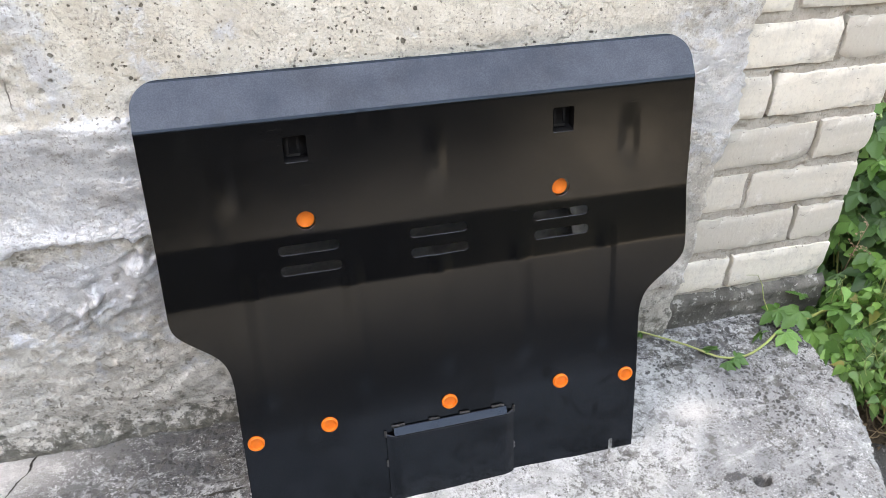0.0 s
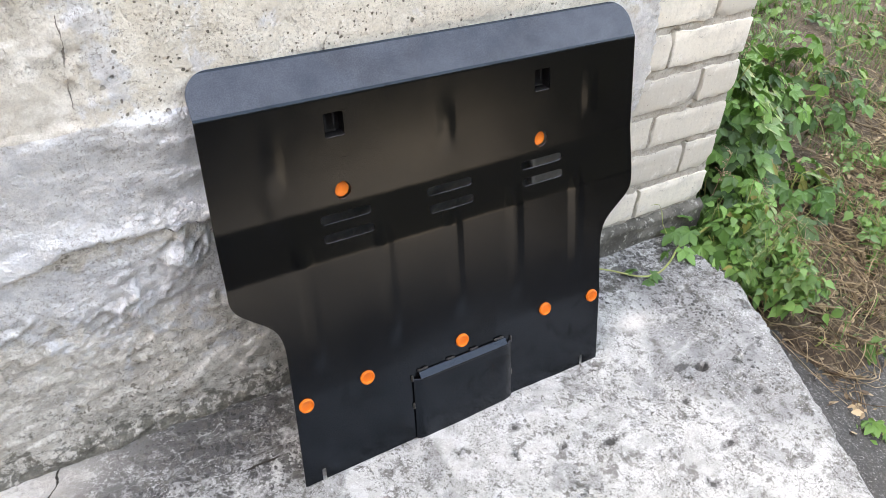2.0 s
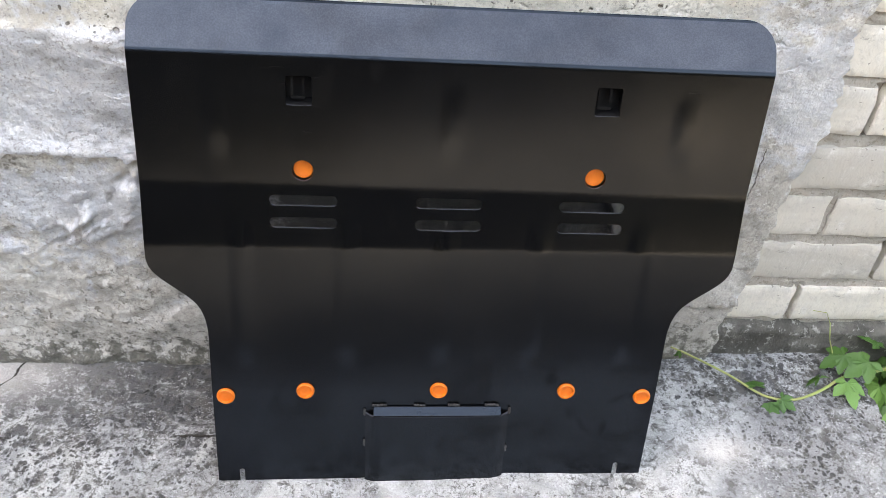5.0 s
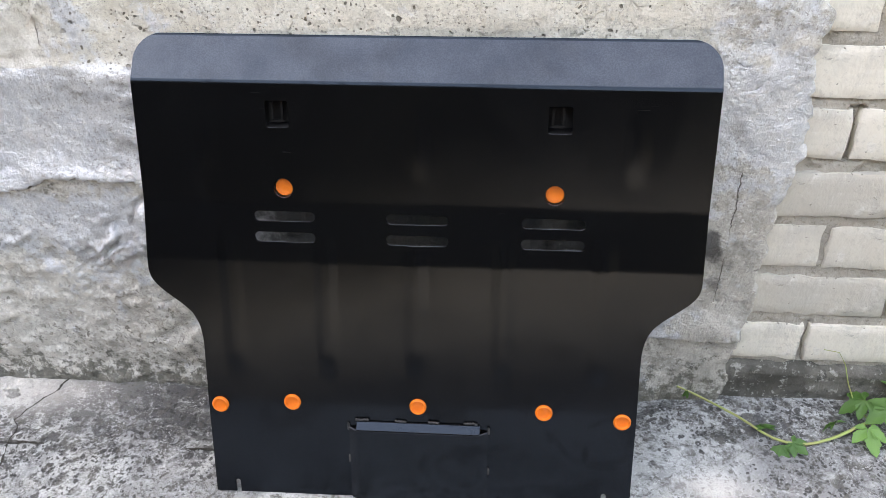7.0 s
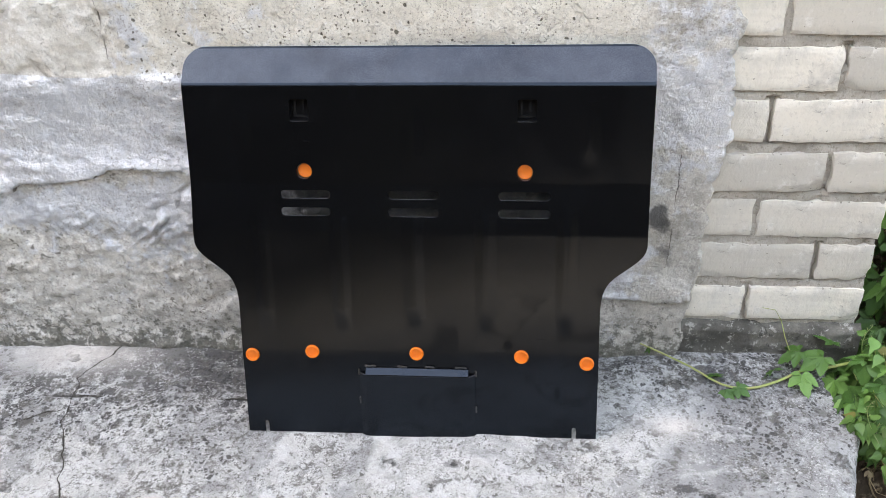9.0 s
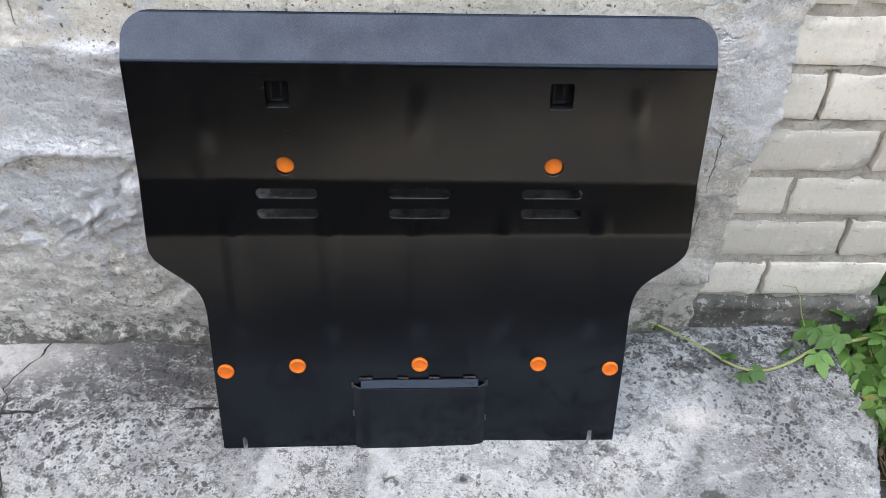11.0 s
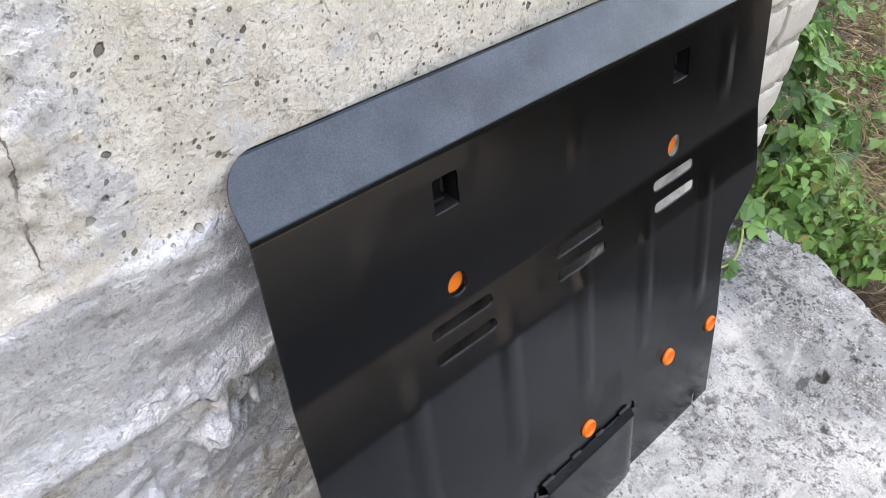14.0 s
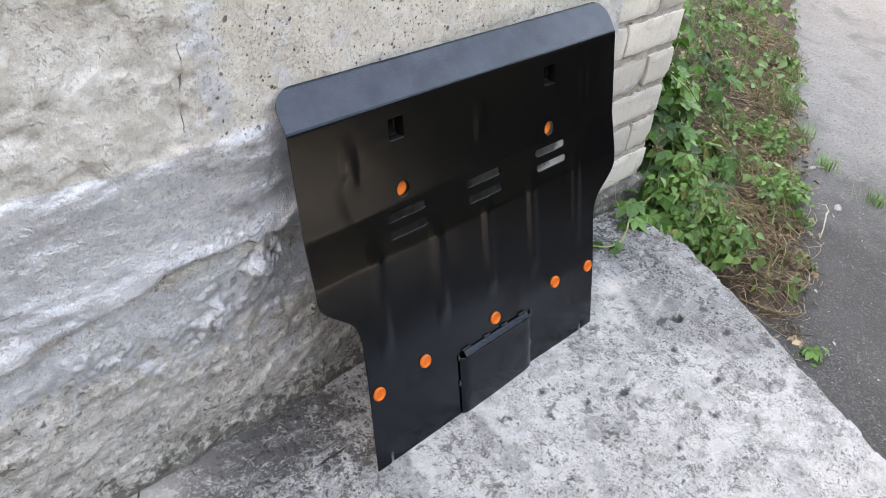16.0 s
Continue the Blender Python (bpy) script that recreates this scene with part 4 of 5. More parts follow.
def build_sheet(parent):
    zs = spaced((-0.0255, 0.235, 0.006), (0.235, 0.36, 0.0025), (0.36, 0.40, 0.003), (0.40, 0.626, 0.0045), (0.626, 0.638, 0.0015), (0.638, 0.654, 0.004), (0.654, 0.680, 0.0012), (0.680, 0.686, 0.0003))
    nu = 281
    verts = []
    for z in zs:
        w = max(half_width(z), 0.3)
        for i in range(nu):
            x = w * (2 * i / (nu - 1) - 1)
            wave = 0.0010 * noise.noise(Vector((x * 3.0, z * 3.0, 0.3))) + 0.0004 * noise.noise(Vector((x * 11.0, z * 8.0, 4.0)))
            verts.append((x, sheet_y(z, x) - rib(x, z) + wave, z))
    ob = mesh_object("sheet", verts, lattice(nu, len(zs)), BLACK)
    solid = ob.modifiers.new("solid", "SOLIDIFY")
    solid.thickness, solid.offset = 0.0022, -1.0
    bm = bmesh.new()
    for cx in (-0.2, 0.0, 0.2):
        for cz in (0.4405, 0.411):
            prism(bm, stadium(0.093, 0.0145), cx, cz, -0.3, 0.05)
    for cx in (-0.203, 0.203):
        prism(bm, round_rect(0.034, 0.038), cx, 0.588, -0.3, 0.05)
    for cx in (-0.2, 0.2):
        prism(bm, [(0.0145 * math.cos(a), 0.0145 * math.sin(a)) for a in (2 * math.pi * k / 24 for k in range(24))], cx, 0.4815, -0.3, 0.05)
    for cx in (-0.305, 0.3):
        prism(bm, round_rect(0.008, 0.05, 0.0035), cx, -0.027, -0.4, 0.05)
    bmesh.ops.recalc_face_normals(bm, faces=bm.faces)
    me = bpy.data.meshes.new("cut")
    bm.to_mesh(me)
    bm.free()
    cut = new("cut", me)
    hole = ob.modifiers.new("holes", "BOOLEAN")
    hole.operation, hole.object, hole.solver = "DIFFERENCE", cut, "EXACT"
    deps = bpy.context.evaluated_depsgraph_get()
    done = bpy.data.meshes.new_from_object(ob.evaluated_get(deps))
    ob.modifiers.clear()
    ob.data = done
    bpy.data.objects.remove(cut)
    done.name = "sheet"
    done.polygons.foreach_set("use_smooth", [True] * len(done.polygons))
    done.set_sharp_from_angle(angle=radians(32))
    ob.parent = parent
    tagged(ob, "bent black steel sheet with ribs, slots and square holes")


def build_pocket(parent):
    """The welded scoop low on the sheet, its mouth roofed by a sloping strip."""
    bm = bmesh.new()
    outer, inner = [], []
    cols = 24
    for j, z in enumerate((-0.031, -0.027, 0.02, 0.06, 0.098, 0.1065)):
        a, b = [], []
        for i in range(cols + 1):
            u = 2 * i / cols - 1
            x = 0.1115 * u
            side = rise(np.array(1 - abs(u)), 0.0, 0.13)
            depth = (0.0045 + 0.0036 * (z + 0.03) / 0.14) * float(side)
            sag = 0.001 * (1 - u * u) * (j / 5.0)
            zz = z - (sag if j == 5 else 0)
            y = sheet_y(max(zz, -0.0255), x) - 0.001 - depth
            a.append(bm.verts.new((x, y - 0.0024, zz)))
            b.append(bm.verts.new((x * 0.985, y, zz)))
        outer.append(a)
        inner.append(b)
    for rows, flip in ((outer, False), (inner, True)):
        for r, s in zip(rows, rows[1:]):
            for i in range(cols):
                q = (r[i], r[i + 1], s[i + 1], s[i])
                bm.faces.new(q[::-1] if flip else q)
    for i in range(cols):
        bm.faces.new((outer[-1][i], outer[-1][i + 1], inner[-1][i + 1], inner[-1][i]))
        bm.faces.new((outer[0][i + 1], outer[0][i], inner[0][i], inner[0][i + 1]))
    for k in (0, cols):
        for j in range(5):
            bm.faces.new((outer[j][k], outer[j + 1][k], inner[j + 1][k], inner[j][k]))
    pocket = part("scoop_cover", bm, BLACK, parent, "black welded steel scoop with open corners")
    # roof strip, sloping back from the cover's top edge to the sheet, tacked on with weld beads
    bm = bmesh.new()
    rows = []
    for z, depth in ((0.1046, 0.0092), (0.1064, 0.0104), (0.1076, 0.0107), (0.1087, 0.0103), (0.1098, 0.0094), (0.1178, 0.0022), (0.1178, 0.0002), (0.1085, 0.0078), (0.1046, 0.0076)):
        rows.append([bm.verts.new((x, sheet_y(z, x) - depth - 0.0012, z)) for x in np.linspace(-0.0985, 0.0985, 13)])
    for r, q in zip(rows, rows[1:] + rows[:1]):
        for i in range(12):
            bm.faces.new((r[i], r[i + 1], q[i + 1], q[i]))
    bm.faces.new([r[0] for r in rows])
    bm.faces.new([r[-1] for r in rows][::-1])
    part("roof_strip", bm, LOW_SHEEN, parent, "flat black steel strip sloping over the scoop mouth")
    rng = random.Random(8)
    for cx, n in ((-0.088, 5), (-0.026, 4), (0.027, 4), (0.086, 5)):
        bm = bmesh.new()
        for k in range(n):
            m = Matrix.Translation((cx + (k - n / 2) * 0.0042, sheet_y(0.122, cx) - 0.0030, 0.1212 + rng.uniform(-0.0008, 0.0008))) @ Matrix.Diagonal((0.0032, 0.0024, rng.uniform(0.0016, 0.003), 1))
            bmesh.ops.create_icosphere(bm, subdivisions=2, radius=1.0, matrix=m)
        part("weld_bead", bm, WELD, pocket)
    for cx, z0, n in ((-0.1125, 0.045, 3), (0.1125, 0.03, 3), (-0.1125, 0.104, 3), (0.1125, 0.105, 3)):
        bm = bmesh.new()
        for k in range(n):
            z = z0 + k * 0.004
            m = Matrix.Translation((cx, sheet_y(z, cx) - 0.002, z)) @ Matrix.Diagonal((0.0022, 0.002, 0.003, 1))
            bmesh.ops.create_icosphere(bm, subdivisions=2, radius=1.0, matrix=m)
        part("weld_bead", bm, WELD, pocket)


def build_plug(parent, x, z, sunk):
    """A round snap-in cap with a dished face, or one sunk in its hole."""
    bm = bmesh.new()
    ring = [(0.0, 0.0010), (0.0070, 0.0012), (0.0092, 0.0022), (0.0104, 0.0048), (0.0120, 0.0050), (0.0134, 0.0034), (0.0137, 0.0004), (0.0120, -0.003), (0.0, -0.003)]
    if sunk:
        ring = [(0.0, -0.0082), (0.0095, -0.0084), (0.0115, -0.0074), (0.0132, -0.0076), (0.0136, -0.0105), (0.0, -0.0125)]
    n = 28
    rows = []
    for r, h in ring:
        if r == 0:
            rows.append([bm.verts.new((0, -h, 0))])
        else:
            rows.append([bm.verts.new((r * math.cos(2 * math.pi * k / n), -h, r * math.sin(2 * math.pi * k / n))) for k in range(n)])
    for a, b in zip(rows, rows[1:]):
        for k in range(n):
            j = (k + 1) % n
            if len(a) == 1:
                bm.faces.new((a[0], b[k], b[j]))
            elif len(b) == 1:
                bm.faces.new((a[k], a[j], b[0]))
            else:
                bm.faces.new((a[k], a[j], b[j], b[k]))
    ob = part("plug", bm, ORANGE, parent, "sunken round orange plug" if sunk else "round orange plastic plug")
    tilt = math.degrees(math.atan2(sheet_y(z + 0.02) - sheet_y(z - 0.02), 0.04))
    ob.matrix_basis = pose(x, sheet_y(z, x), z, -tilt, 0, 0)


def build_skid_plate():
    plate = new("skid_plate")
    tagged(plate, "black steel engine skid plate with orange plugs leaning on a wall", "skid plate")
    build_sheet(plate)
    build_pocket(plate)
    for x, z, sunk in ((-0.2, 0.4815, True), (0.2, 0.4815, True), (-0.321, 0.138, False), (-0.202, 0.147, False), (0.0, 0.147, False), (0.198, 0.145, False), (0.3195, 0.134, False)):
        build_plug(plate, x, z, sunk)
    for cx in (-0.203, 0.203):  # an added box keeps each square hole dark; a forked spring tab in it
        y0 = sheet_y(0.588, cx) + 0.0035
        bm = bmesh.new()
        for lo, hi in (((-0.0215, 0.024, 0.565), (0.0215, 0.026, 0.611)), ((-0.0215, 0.0, 0.565), (-0.0195, 0.024, 0.611)), ((0.0195, 0.0, 0.565), (0.0215, 0.024, 0.611)),
                       ((-0.0195, 0.0, 0.565), (0.0195, 0.024, 0.567)), ((-0.0195, 0.0, 0.609), (0.0195, 0.024, 0.611))):
            for v in box(bm, (cx + lo[0], y0 + lo[1] - 0.0008, lo[2]), (cx + hi[0], y0 + hi[1], hi[2])):
                v.co.y += sheet_y(v.co.z, cx) - sheet_y(0.588, cx)
        shade_box = part("shade_box", bm, MATTE, plate, "matt black box added behind the hole to darken it", smooth=False)
        for lo, hi in (((-0.0115, 0.576), (-0.0085, 0.605)), ((0.0030, 0.582), (0.0065, 0.607)), ((-0.0115, 0.5725), (0.0065, 0.5755))):
            bm = bmesh.new()
            for v in box(bm, (cx + lo[0], y0 + 0.008, lo[1]), (cx + hi[0], y0 + 0.0095, hi[1])):
                v.co.y += sheet_y(v.co.z, cx) - sheet_y(0.588, cx)
            part("tab", bm, MATTE, shade_box, smooth=False)


build_skid_plate()


# ---- plants and litter beside the slab ----
TOOTHED = ((0.20, 0.36, 0.6), (0.42, 0.98, 1.0), (0.50, 0.84, 0.9), (0.64, 0.86, 0.8), (0.71, 0.62, 0.6), (0.84, 0.46, 0.3))
HEART = ((0.04, 0.55, 0.7), (0.20, 0.96, 1.0), (0.34, 0.86, 0.9), (0.44, 0.84, 0.8), (0.62, 0.46, 0.5), (0.80, 0.20, 0.2))


def leaflet(bm, m, rng, a, length, width, droop, heart=False):
    """One toothed leaflet from the stalk's end, folded along its midrib."""
    axis, side = Vector((math.sin(a), math.cos(a), 0)), Vector((math.cos(a), -math.sin(a), 0))
    at = lambda t, w, h: m @ (axis * (length * t) + side * (width * w) + Vector((0, 0, h - droop * t * t * length)))
    root, mid, tip = bm.verts.new(at(0, 0, 0)), bm.verts.new(at(0.55, 0, -0.035)), bm.verts.new(at(1, 0, 0))
    outline = HEART if heart else TOOTHED
    for sgn in (-1, 1):
        lift = rng.uniform(0.0, 0.07)
        edge = [bm.verts.new(at(t, sgn * w * rng.uniform(0.88, 1.12), lift * k)) for t, w, k in outline]
        ring = [root, *edge, tip, mid]
        bm.faces.new(ring if sgn > 0 else ring[::-1])


def palmate_into(bm, m, rng, lobes=5):
    """A deeply cut creeper leaf, about 1 long, its stalk at the origin and its tip along +y."""
    fan = {5: ((-104, 0.50), (-50, 0.76), (0, 0.95), (50, 0.76), (104, 0.50)), 3: ((-58, 0.66), (0, 0.95), (58, 0.66)), 1: ((0, 1.0),)}[lobes]
    droop = rng.uniform(0.05, 0.45)
    for a, l in fan:
        l *= rng.uniform(0.88, 1.1)
        leaflet(bm, m, rng, radians(a + rng.uniform(-7, 7)), l, l * (0.31 if lobes > 1 else 0.38), droop, lobes == 1)


def leaf_mesh(name, seed, lobes=5, material=LEAF):
    rng = random.Random(seed)
    bm = bmesh.new()
    palmate_into(bm, Matrix.Identity(4), rng, lobes)
    me = bpy.data.meshes.new(name)
    bm.to_mesh(me)
    bm.free()
    me.polygons.foreach_set("use_smooth", [True] * len(me.polygons))
    me.materials.append(material)
    return me


LEAF_MESHES = [leaf_mesh("leaf", 100 + k, 5 if k % 3 else 3) for k in range(8)]
DARK_MESHES = [leaf_mesh("leaf", 120 + k, 5 if k % 3 else 3, DARK_LEAF) for k in range(6)]
OVATE_MESHES = [leaf_mesh("leaf", 140 + k, 1) for k in range(5)]


def leaf_pose(p, size, outward, rng, up=1.0):
    """Stalk at p, blade facing up and outward, tip hanging outward."""
    n = Vector((outward.x * 0.6, outward.y * 0.6, up)) + Vector((rng.uniform(-1, 1), rng.uniform(-1, 1), rng.uniform(-0.4, 0.6))) * 0.55
    n.normalize()
    t = outward + Vector((rng.uniform(-1, 1), rng.uniform(-1, 1), -0.3)) * 0.9
    t = (t - n * t.dot(n)).normalized()
    x = t.cross(n)
    return Matrix.Translation(p) @ Matrix((x, t, n)).transposed().to_4x4() @ Matrix.Scale(size, 4)


def off_walls(world):
    """False inside the brick corner."""
    return not (world.x < CORNER + 0.02 and world.y > -0.012)


def over_slab(world):
    """The lowest height a leaf may have where the slab's edge lies under it."""
    return SLOPE * world.y + 0.012 if world.x < 0.905 + 0.345 * min(world.y, -0.1) + 0.02 else -9.0


def curved(start, end, rise_by, rng, n=6):
    mid = (start + end) / 2 + Vector((rng.uniform(-0.03, 0.03), rng.uniform(-0.03, 0.03), rise_by))
    return [start.lerp(mid, t).lerp(mid.lerp(end, t), t) for t in (k / (n - 1) for k in range(n))]


def build_creeper(label, cx, cy, rx, ry, height, count, size, seed, stalks=9, dark=0.15, group="creepers", face=0.75):
    """A mound of climbing stems under deeply cut leaves, layered over an uneven dome."""
    rng = random.Random(seed)
    z0 = soil_height(cx, cy) - 0.01
    plant = tagged(new("creeper"), label, "plant", group)
    plant.matrix_basis = pose(cx, cy, z0)
    for k in range(stalks):
        a, q = rng.uniform(0, 2 * math.pi), rng.uniform(0.3, 1.0)
        end = Vector((rx * q * math.cos(a), ry * q * math.sin(a), height * rng.uniform(0.5, 1.0) * math.sqrt(1 - 0.6 * q * q)))
        if not off_walls(end + Vector((cx, cy, z0))):
            continue
        bm = bmesh.new()
        tube(bm, curved(Vector((end.x * 0.3, end.y * 0.3, 0.0)), end, 0.04, rng), 0.0028, 0.0012)
        part("stalk", bm, STEM, plant)
    for k in range(count):
        a, q = rng.uniform(0, 2 * math.pi), math.sqrt(rng.uniform(0, 1))
        wob = 1 + 0.34 * noise.noise(Vector((math.cos(a) * 1.7, math.sin(a) * 1.7, seed * 3.1)))
        gap = noise.noise(Vector((q * 4 * math.cos(a), q * 4 * math.sin(a), seed + 9.5)))
        if gap < -0.28:  # holes that show the dark inside
            continue
        top = height * (math.sqrt(max(0.0, 1 - q * q)) * 0.85 + 0.12) * (1 + 0.45 * noise.noise(Vector((q * 3 * math.cos(a), q * 3 * math.sin(a), seed + 0.5))))
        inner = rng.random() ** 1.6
        p = Vector((rx * q * wob * math.cos(a), ry * q * wob * math.sin(a), top * (1 - 0.7 * inner)))
        world = Vector((cx, cy, z0)) + p
        if not off_walls(world):
            continue
        p.z = max(p.z, over_slab(world) - z0)
        out = Vector((math.cos(a) / rx, math.sin(a) / ry, 0)).normalized()
        # deeper leaves oftener take the dark leaf, so inner shade sits in their colour
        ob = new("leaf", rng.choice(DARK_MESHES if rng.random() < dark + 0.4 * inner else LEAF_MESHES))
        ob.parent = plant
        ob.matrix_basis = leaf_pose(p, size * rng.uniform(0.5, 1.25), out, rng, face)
    return plant


def build_weed(label, cx, cy, rx, ry, height, stalks, size, seed, group="leafy weeds", nodes=7, wisps=0):
    """A bushy herb: many thin stalks, each with pairs of small pointed leaves that shrink upward."""
    rng = random.Random(seed)
    z0 = soil_height(cx, cy) - 0.01
    plant = tagged(new("leafy_weed"), label, "plant", group)
    plant.matrix_basis = pose(cx, cy, z0)
    rest, made = bmesh.new(), 0
    for k in range(stalks):
        a, q = rng.uniform(0, 2 * math.pi), math.sqrt(rng.uniform(0, 1))
        end = Vector((rx * q * math.cos(a), ry * q * math.sin(a), height * rng.uniform(0.55, 1.1) * math.sqrt(1 - 0.65 * q * q)))
        pts = curved(Vector((end.x * 0.45, end.y * 0.45, 0.0)), end, 0.02, rng)
        if not off_walls(end + Vector((cx, cy, z0))):
            continue
        bm = bmesh.new()
        tube(bm, pts, 0.0019, 0.0008, 4)
        part("stalk", bm, STEM, plant)
        for n in range(nodes):
            t = 0.25 + 0.75 * n / max(1, nodes - 1)
            f = t * (len(pts) - 1)
            p = pts[int(f)].lerp(pts[min(int(f) + 1, len(pts) - 1)], f - int(f))
            turn = rng.uniform(0, math.pi)
            for side in (0, 1) if n < nodes - 1 else (0, 1, 2):
                out = Vector((math.cos(turn + side * math.pi * (0.667 if n == nodes - 1 else 1)), math.sin(turn + side * math.pi * (0.667 if n == nodes - 1 else 1)), 0))
                at = p + out * size * 0.25
                world = Vector((cx, cy, z0)) + at
                if not off_walls(world):
                    continue
                at.z = max(at.z, over_slab(world) - z0)
                m = leaf_pose(at, size * rng.uniform(0.65, 1.2) * (1.15 - 0.5 * t), out, rng, 1.0)
                made += 1
                if made <= 280:
                    ob = new("leaf", rng.choice(OVATE_MESHES))
                    ob.parent = plant
                    ob.matrix_basis = m
                else:
                    palmate_into(rest, m, rng, 1)
    if made > 280:
        me = bpy.data.meshes.new("foliage")
        rest.to_mesh(me)
        me.polygons.foreach_set("use_smooth", [True] * len(me.polygons))
        me.materials.append(LEAVES)
        ob = tagged(new("foliage", me), kind="stuff")
        ob.parent = plant
    rest.free()
    for k in range(wisps):  # thin seeding shoots that stand out of the leaves
        a, q = rng.uniform(0, 2 * math.pi), rng.uniform(0.2, 0.9)
        base = Vector((rx * q * math.cos(a), ry * q * math.sin(a), height * 0.55))
        end = base + Vector((rng.uniform(-0.05, 0.05), rng.uniform(-0.09, 0.02), height * rng.uniform(0.35, 0.7)))
        if not off_walls(end + Vector((cx, cy, z0))):
            continue
        bm = bmesh.new()
        pts = curved(base, end, 0.015, rng, 7)
        tube(bm, pts, 0.0011, 0.0006, 4)
        for p in pts[3:]:
            for j in range(2):
                d = Vector((rng.uniform(-1, 1), rng.uniform(-1, 1), rng.uniform(0.2, 1))).normalized()
                tube(bm, [p, p + d * rng.uniform(0.004, 0.011)], 0.0005, 0.0009, 3)
        part("seed_head", bm, WISP, plant, "pale green seeding shoot")
    return plant


def build_tuft(label, cx, cy, r, height, count, seed):
    """A tuft of grass: arched blades from one root."""
    rng = random.Random(seed)
    tuft = tagged(new("grass_tuft"), label, "grass tuft", "grass tufts")
    tuft.matrix_basis = pose(cx, cy, soil_height(cx, cy) - 0.004)
    for k in range(count):
        a, l = rng.uniform(0, 2 * math.pi), height * rng.uniform(0.5, 1.15)
        base = Vector((rng.gauss(0, r * 0.4), rng.gauss(0, r * 0.4), 0))
        out = Vector((math.cos(a), math.sin(a), 0))
        side = Vector((-out.y, out.x, 0)) * rng.uniform(0.0012, 0.0022)
        lean = rng.uniform(0.25, 0.9)
        bm = bmesh.new()
        row = []
        for t, w in ((0, 1.0), (0.35, 1.0), (0.7, 0.7), (1.0, 0.08)):
            p = base + out * (l * lean * t * t) + Vector((0, 0, l * (t - 0.35 * lean * t * t)))
            row.append((bm.verts.new(p - side * w), bm.verts.new(p + side * w)))
        for (p, q), (u, v) in zip(row, row[1:]):
            bm.faces.new((p, q, v, u))
        part("blade", bm, LEAVES, tuft)


def build_plants():
    build_weed("bright green leafy weed spilling over the slab's broken edge", 0.965, -0.175, 0.135, 0.16, 0.19, 60, 0.042, 11, wisps=18)
    build_weed("bright green leafy weed at the foot of the brick corner", 0.96, -0.06, 0.10, 0.085, 0.24, 26, 0.046, 23, wisps=6)
    build_creeper("fresh green creeper crowding the foot of the brick corner", 0.905, -0.085, 0.10, 0.07, 0.16, 70, 0.062, 12, dark=0.05)
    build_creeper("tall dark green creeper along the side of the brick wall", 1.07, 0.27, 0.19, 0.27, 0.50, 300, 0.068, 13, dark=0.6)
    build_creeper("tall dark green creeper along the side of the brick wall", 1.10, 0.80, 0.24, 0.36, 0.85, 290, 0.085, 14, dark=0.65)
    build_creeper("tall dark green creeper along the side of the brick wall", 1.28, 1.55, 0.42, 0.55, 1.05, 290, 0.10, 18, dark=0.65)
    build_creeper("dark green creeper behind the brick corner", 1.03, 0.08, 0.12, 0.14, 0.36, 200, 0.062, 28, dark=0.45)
    build_creeper("creeper runners trailing over the dry soil strip", 1.40, 0.10, 0.20, 0.15, 0.12, 90, 0.058, 15, 6, 0.35)
    build_creeper("creeper runners trailing over the dry soil strip", 1.36, 0.42, 0.20, 0.22, 0.26, 190, 0.066, 29, 8, 0.5)
    build_creeper("creeper runners trailing over the dry soil strip", 1.58, 0.52, 0.30, 0.26, 0.22, 170, 0.064, 25, 8, 0.4)
    build_creeper("creeper runners trailing over the dry soil strip", 2.00, 0.62, 0.34, 0.30, 0.20, 130, 0.06, 17, 8, 0.4)
    build_weed("low leafy weed on the dry soil strip", 1.62, -0.135, 0.12, 0.10, 0.10, 26, 0.034, 16, nodes=5)
    build_weed("low leafy weed on the dry soil strip", 1.98, 0.10, 0.16, 0.12, 0.12, 26, 0.034, 26, nodes=5)
    build_creeper("small green seedling between asphalt and straw", 0.93, -0.60, 0.045, 0.04, 0.045, 9, 0.05, 19, 3, 0.0, "seedlings")
    build_creeper("small green seedling between asphalt and straw", 1.15, -0.43, 0.04, 0.04, 0.05, 8, 0.042, 20, 3, 0.0, "seedlings")
    build_creeper("small green seedling between asphalt and straw", 1.335, -0.385, 0.045, 0.035, 0.05, 8, 0.042, 21, 3, 0.0, "seedlings")
    build_creeper("small green seedling between asphalt and straw", 1.0, -0.355, 0.025, 0.025, 0.035, 5, 0.03, 27, 2, 0.0, "seedlings")
    for cx, cy, r, h, n, seed in ((2.13, -0.10, 0.05, 0.08, 46, 31), (2.06, -0.33, 0.06, 0.07, 44, 32), (1.78, -0.08, 0.06, 0.09, 40, 33), (2.30, 0.10, 0.07, 0.10, 46, 34),
                                  (2.50, 0.28, 0.08, 0.11, 46, 35), (1.86, 0.24, 0.07, 0.10, 40, 36), (2.78, 0.40, 0.09, 0.12, 46, 37), (1.47, -0.19, 0.04, 0.06, 26, 38)):
        build_tuft("tuft of thin green grass at the asphalt's edge", cx, cy, r, h, n, seed)


